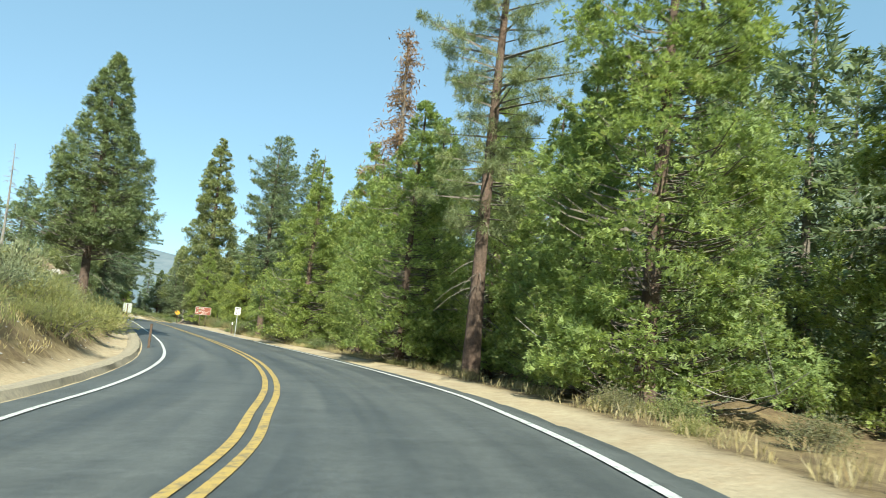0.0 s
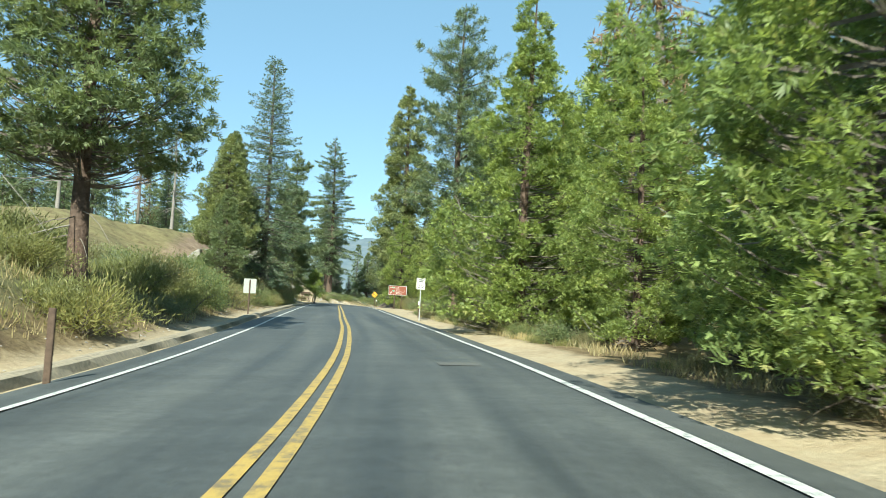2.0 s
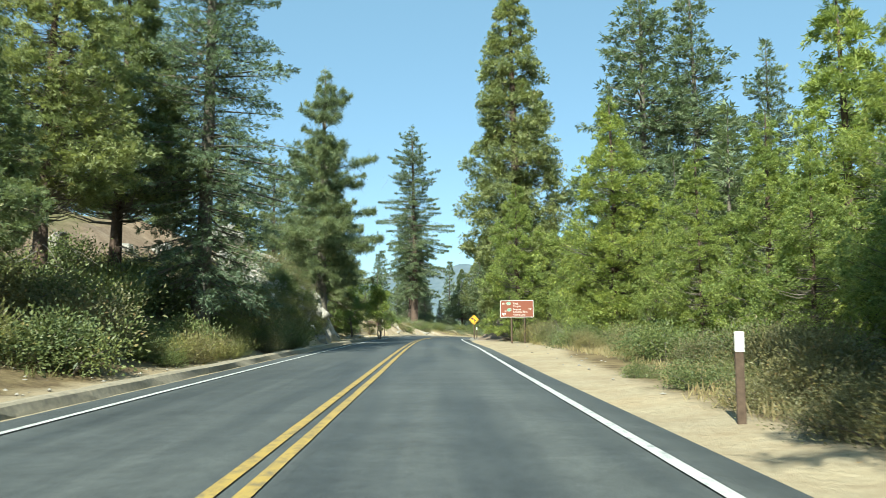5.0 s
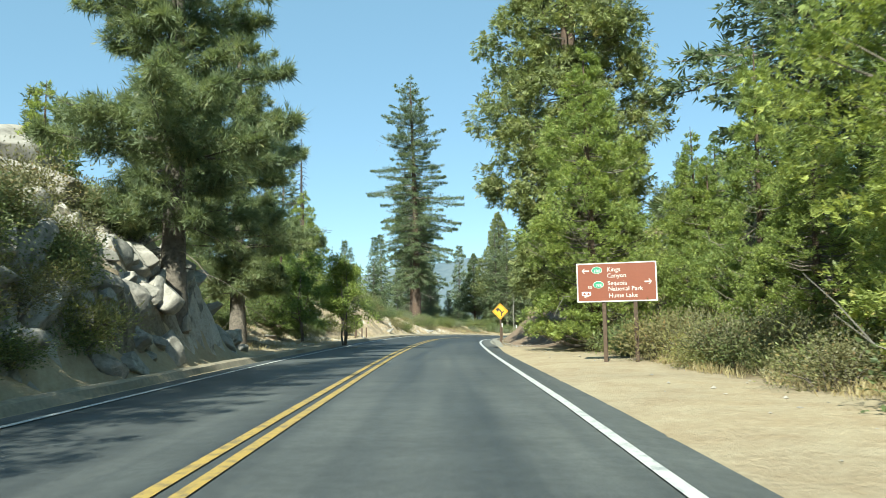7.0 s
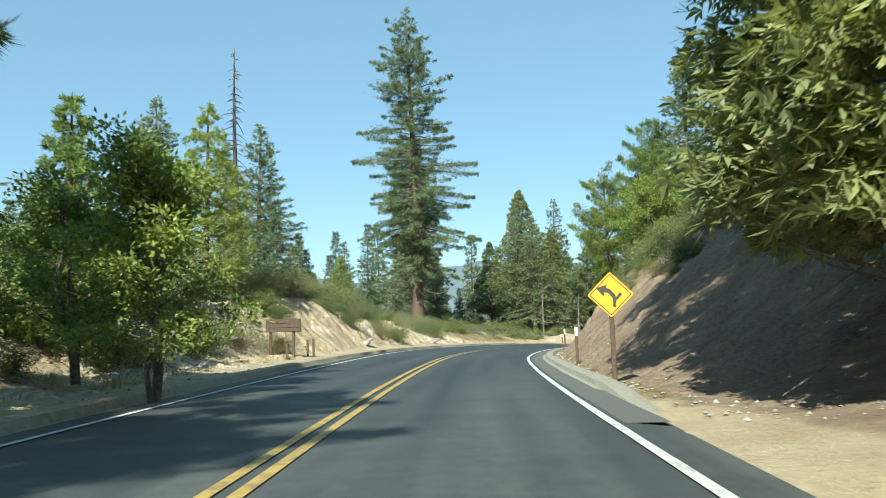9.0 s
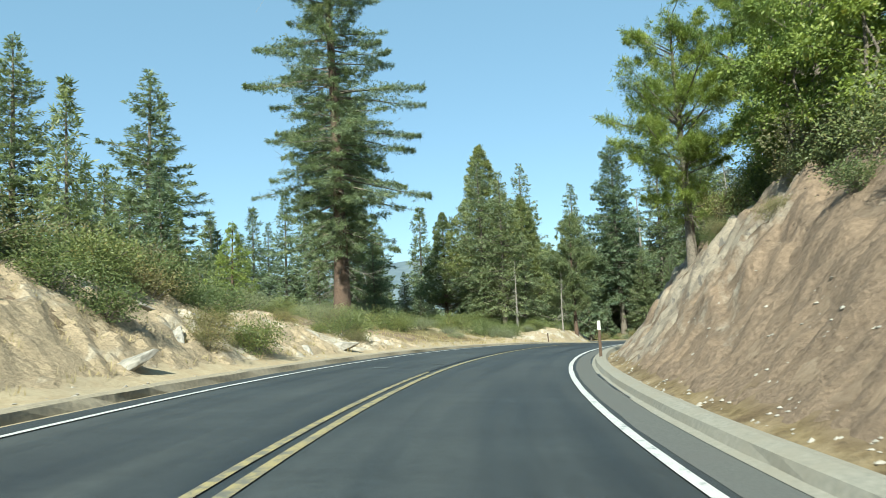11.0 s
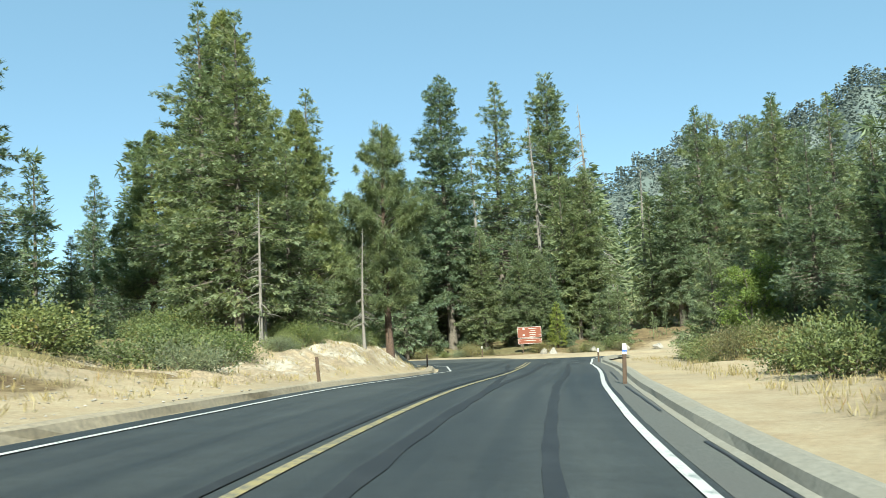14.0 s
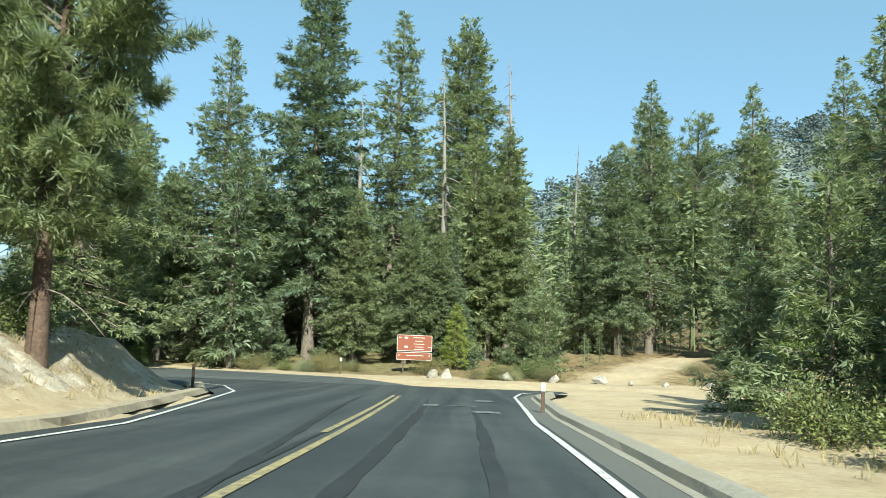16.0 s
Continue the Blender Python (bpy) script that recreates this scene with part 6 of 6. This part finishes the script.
def junction_sign():
    x, y = -55.35, 252.4
    root = thing("junction_sign", "large brown park sign in two panels at the junction", "road sign", x, y, 2)
    zb = 0.62 - gz(x, y)
    for z0, hh, lines in ((zb + 0.60, 1.06, ((0.36, 0.30, 0.85), (0.14, 0.30, 0.55), (-0.05, 0.30, 0.75), (-0.24, 0.30, 0.6), (-0.40, 0.30, 0.7))), (zb + 0.02, 0.52, ((0.05, 0.05, 1.25),))):
        panel = part("panel", slab(2.3, hh, 0.02, 0, z0 + hh / 2, 0, 0.03), SIGN_BROWN, root)
        frame_strip(2.26, hh - 0.04, 0.024, 0, z0 + hh / 2, -0.0125, panel)
        for dz, dx, w in lines:
            part("word_bar", slab(w * 0.9, 0.036, 0.004, dx, z0 + hh / 2 + dz, -0.0135), SIGN_WHITE, panel, "white bar of lettering")
        part("arrow", outline([(p * 0.6, q * 0.6) for p, q in ARROW], -0.95, z0 + hh / 2 + (0.34 if hh > 1 else 0.05), -0.0135), SIGN_WHITE, panel, "white arrow")
        part("arrow", outline([(-p * 0.6, q * 0.6) for p, q in ARROW], 0.98, z0 + hh / 2 + (-0.25 if hh > 1 else 0.05), -0.0135), SIGN_WHITE, panel, "white arrow")
        if hh > 1:
            for dz in (0.34, -0.25):
                part("route_marker", slab(0.22, 0.12, 0.004, -0.55, z0 + hh / 2 + dz, -0.0135, 0.05), SIGN_WHITE, panel, "pale route marker")
    for px in (-0.7, 0.75):
        part("post", stake(0.10, 0.10, -0.5, zb + 1.4, px, 0.065), WOOD_POST, root, "brown wooden post")


def marker_post(x, y, h, panel_h, turn=0.0, blue=False, label="brown wooden marker post with a white reflective panel", lean=0.0, z=None):
    root = thing("marker_post", label, "marker post", x, y, turn, group="marker posts beside the road")
    root.matrix_basis = pose(x, y, gz(x, y) if z is None else z, 0, lean, turn)
    part("post", stake(0.095, 0.045, -0.3, h, 0, 0), WOOD_POST, root)
    if panel_h:
        panel = part("panel", slab(0.10, panel_h, 0.006, 0, h - panel_h / 2 + 0.02, -0.027, 0.008), SIGN_WHITE, root, "white reflective panel")
        if blue:
            part("band", slab(0.10, 0.05, 0.003, 0, h - panel_h + 0.10, -0.0325), SIGN_BLUE, panel, "blue band")


guide_sign()
warning_sign()
speed_sign()
sign_from_behind()
junction_sign()
marker_post(-51.42, 160.9, 0.98, 0.30, 10, z=1.52)
marker_post(-43.95, 134.2, 0.92, 0.27, 18, z=1.6)
marker_post(-52.9, 193.5, 1.0, 0.25, 2, True, lean=3.0)
marker_post(-51.4, 220.2, 0.95, 0.22, 0)
marker_post(-18.0, 69.8, 0.95, 0.22, 18)
marker_post(-60.9, 195.6, 0.85, 0, 0, label="thin dark marker stake on the sandy verge", lean=-4)
marker_post(-61.9, 225.6, 0.9, 0, 0, label="thin dark marker stake at the corner")
marker_post(-59.9, 250.4, 1.0, 0.22, 0, label="pale slim marker post before the bushes")
marker_post(-11.4, 31.9, 1.0, 0, 10, label="thin weathered stake on the bank's foot")
for fx, fy, fh in ((-55.9, 138.2, 0.75), (-56.7, 139.0, 0.7), (-55.4, 135.6, 0.6)):
    marker_post(fx, fy, fh, 0, 30, label="short dark post beside the sandy pull-out")


def information_board():
    x, y = -56.65, 137.05
    root = thing("information_board", "dark wooden notice board on two posts beside the pull-out", "notice board", x, y, 18)
    board = part("board", slab(1.42, 0.52, 0.05, 0.08, 1.32), WOOD_POST, root, "dark stained plank board")
    for dz in (-0.17, 0.0, 0.17):
        part("plank", slab(1.40, 0.155, 0.016, 0.08, 1.32 + dz, -0.034), WOOD_POST, board)
    for px in (-0.47, 0.47):
        part("post", stake(0.10, 0.09, -0.4, 1.60, px, 0.075), WOOD_POST, root, "square wooden post")


information_board()


def stone_mesh(seed, cuts=15, rough=0.07):
    """A boulder: a ball cut by flat faces, with a worn, uneven skin."""
    rs = np.random.RandomState(seed)
    bm = bmesh.new()
    bmesh.ops.create_icosphere(bm, subdivisions=4, radius=1.0)
    v = np.array([q.co[:] for q in bm.verts])
    for k in range(cuts):
        n = unit(rs.normal(0, 1, 3) * [1, 1, 0.8])
        over = np.clip(v @ n - rs.uniform(0.38, 0.72), 0, None)
        v -= over[:, None] * n * 0.985
    for q, p in zip(bm.verts, v):
        w = Vector(p)
        d = noise.fractal(w * 1.6 + Vector((seed, 0, 0)), 0.9, 2.1, 5) * rough
        q.co = w * (1 + d)
    me = bpy.data.meshes.new("rock")
    bm.to_mesh(me)
    bm.free()
    me.materials.append(GRANITE)
    me.polygons.foreach_set("use_smooth", [True] * len(me.polygons))
    return me


STONES = [stone_mesh(k) for k in range(5)]


def stone(name, label, k, x, y, sx, sy, sz, turn=0.0, sunk=0.35, tip=(0.0, 0.0), group="rocks beside the road", z=None):
    ob = new(name, STONES[k % 5])
    base = gz(x, y) if z is None else z
    ob.matrix_basis = pose(x, y, base + sz * (1 - 2 * sunk), tip[0], tip[1], turn) @ Matrix.Diagonal((sx, sy, sz, 1))
    return tagged(ob, label, "rock", group)


SR = np.random.RandomState(9)
# granite beside the left lane
stone("boulder", "large pale granite boulder on top of the outcrop", 0, -49.6, 103.0, 2.1, 1.9, 1.9, 20, 0.06)
stone("boulder", "flat granite boulder beside the larger one", 1, -45.6, 100.9, 1.6, 1.2, 1.0, 60, 0.15)
for s, d, k, w in ((103.0, -5.3, 2, 0.75), (104.2, -5.5, 3, 0.8), (105.3, -5.2, 4, 0.7), (106.4, -5.5, 0, 0.8), (103.7, -6.2, 1, 0.9), (105.2, -6.4, 2, 1.0), (106.8, -6.3, 3, 0.8), (107.6, -5.4, 4, 0.5), (101.9, -5.3, 0, 0.5), (108.6, -5.6, 1, 0.7), (110.2, -5.8, 2, 0.9)):
    x, y, _ = on_road(s, d)
    for j in range(2):
        stone("granite_block", "angular pale granite block of the outcrop", k + j, x + SR.uniform(-0.4, 0.4), y + SR.uniform(-0.4, 0.4), w * SR.uniform(0.6, 1), w * SR.uniform(0.6, 0.9), w * SR.uniform(0.5, 0.85), SR.uniform(0, 360), SR.uniform(0.2, 0.35), (SR.uniform(-25, 25), SR.uniform(-25, 25)))
for k in range(46):
    x, y, _ = on_road(SR.uniform(102.5, 113), SR.uniform(-6.3, -4.85))
    w = SR.uniform(0.3, 0.75)
    stone("granite_block", "angular granite block in the rock face beside the lane", k, x, y, w, w * SR.uniform(0.6, 0.9), w * SR.uniform(0.55, 0.9), SR.uniform(0, 360), 0.34, (SR.uniform(-25, 25), SR.uniform(-25, 25)))
for k in range(40):
    x, y, _ = on_road(SR.uniform(101, 119), SR.uniform(-9.5, -5.3))
    w = SR.uniform(0.3, 1.2)
    stone("granite_slab", "granite slab lying on the steep bank", k, x, y, w, w * 0.7, w * 0.5, SR.uniform(0, 360), 0.35, (SR.uniform(-20, 20), SR.uniform(15, 45)))
for k in range(14):
    x, y, _ = on_road(SR.uniform(84, 101), SR.uniform(-12.5, -7.0))
    w = SR.uniform(0.35, 1.0)
    stone("granite_block", "lichen-grey granite block in the brush", k, x, y, w, w * 0.8, w * 0.6, SR.uniform(0, 360), 0.3, (SR.uniform(-20, 20), SR.uniform(-20, 20)))
for x, y in ((-37.0, 86.8), (-36.2, 85.0)):
    stone("granite_block", "pale granite block at the road's edge", int(-x), x - 1.2, y + 0.5, 0.6, 0.5, 0.45, SR.uniform(0, 360), 0.3)
# slabs and ledges in the sandy left bank
for k in range(18):
    s = SR.uniform(128, 186)
    x, y, _ = on_road(s, SR.uniform(-9.5, -5.9))
    w = SR.uniform(0.35, 1.1)
    stone("bank_ledge", "sandy granite ledge in the bank", k, x, y, w * 1.3, w * 0.7, w * 0.35, SR.uniform(0, 360), 0.48, (SR.uniform(-15, 15), SR.uniform(10, 30)))
# white stones that bar the track at the junction
for x, y, w in ((-54.2, 250.3, 0.55), (-53.2, 250.6, 0.62), (-49.5, 250.3, 0.6), (-46.4, 250.2, 0.5), (-43.6, 250.0, 0.6), (-41.8, 249.6, 0.35), (-39.6, 249.5, 0.32), (-36.9, 249.3, 0.4)):
    stone("barrier_stone", "pale boulder barring the dirt track", int(-x * 3), x, y, w, w * 0.8, w * 0.75, SR.uniform(0, 360), 0.25, group="stones along the junction")


def pebbles(name, label, n, zones, seed, lo, hi, mat):
    """Loose stones on the verge, each a small faceted lump."""
    rs = np.random.RandomState(seed)
    ico = np.array([(0, 0, 1), (0.9, 0, 0.3), (0.28, 0.85, 0.3), (-0.72, 0.53, 0.3), (-0.72, -0.53, 0.3), (0.28, -0.85, 0.3), (0, 0, -0.6)])
    tri = np.array([(0, 1, 2), (0, 2, 3), (0, 3, 4), (0, 4, 5), (0, 5, 1), (6, 2, 1), (6, 3, 2), (6, 4, 3), (6, 5, 4), (6, 1, 5)])
    q = np.vstack([on_road(rs.uniform(a, b, int(n * k)), rs.uniform(c, d, int(n * k))) for a, b, c, d, k in zones])
    q[:, 2] = ground_z(q[:, 0], q[:, 1])[0]
    m = len(q)
    size = rs.uniform(lo, hi, (m, 1, 1)) ** 1.0
    v = (q[:, None] + ico[None] * rs.uniform(0.6, 1.3, (m, 7, 3)) * size * [1, 1, 0.7]).reshape(-1, 3)
    f = (np.arange(m)[:, None, None] * 7 + tri[None]).reshape(-1, 3)
    tagged(new(name, mesh_of(name, v, f, mat)), label, "loose stones", kind="stuff")


pebbles("loose_stones", "loose granite stones on banks and verges", 5000, ((-5, 120, -6.4, -4.8, 0.2), (120, 232, -8.5, -4.8, 0.35), (126, 182, 4.5, 6.5, 0.35), (60, 125, 4.6, 7.0, 0.02)), 41, 0.012, 0.06, GRANITE)
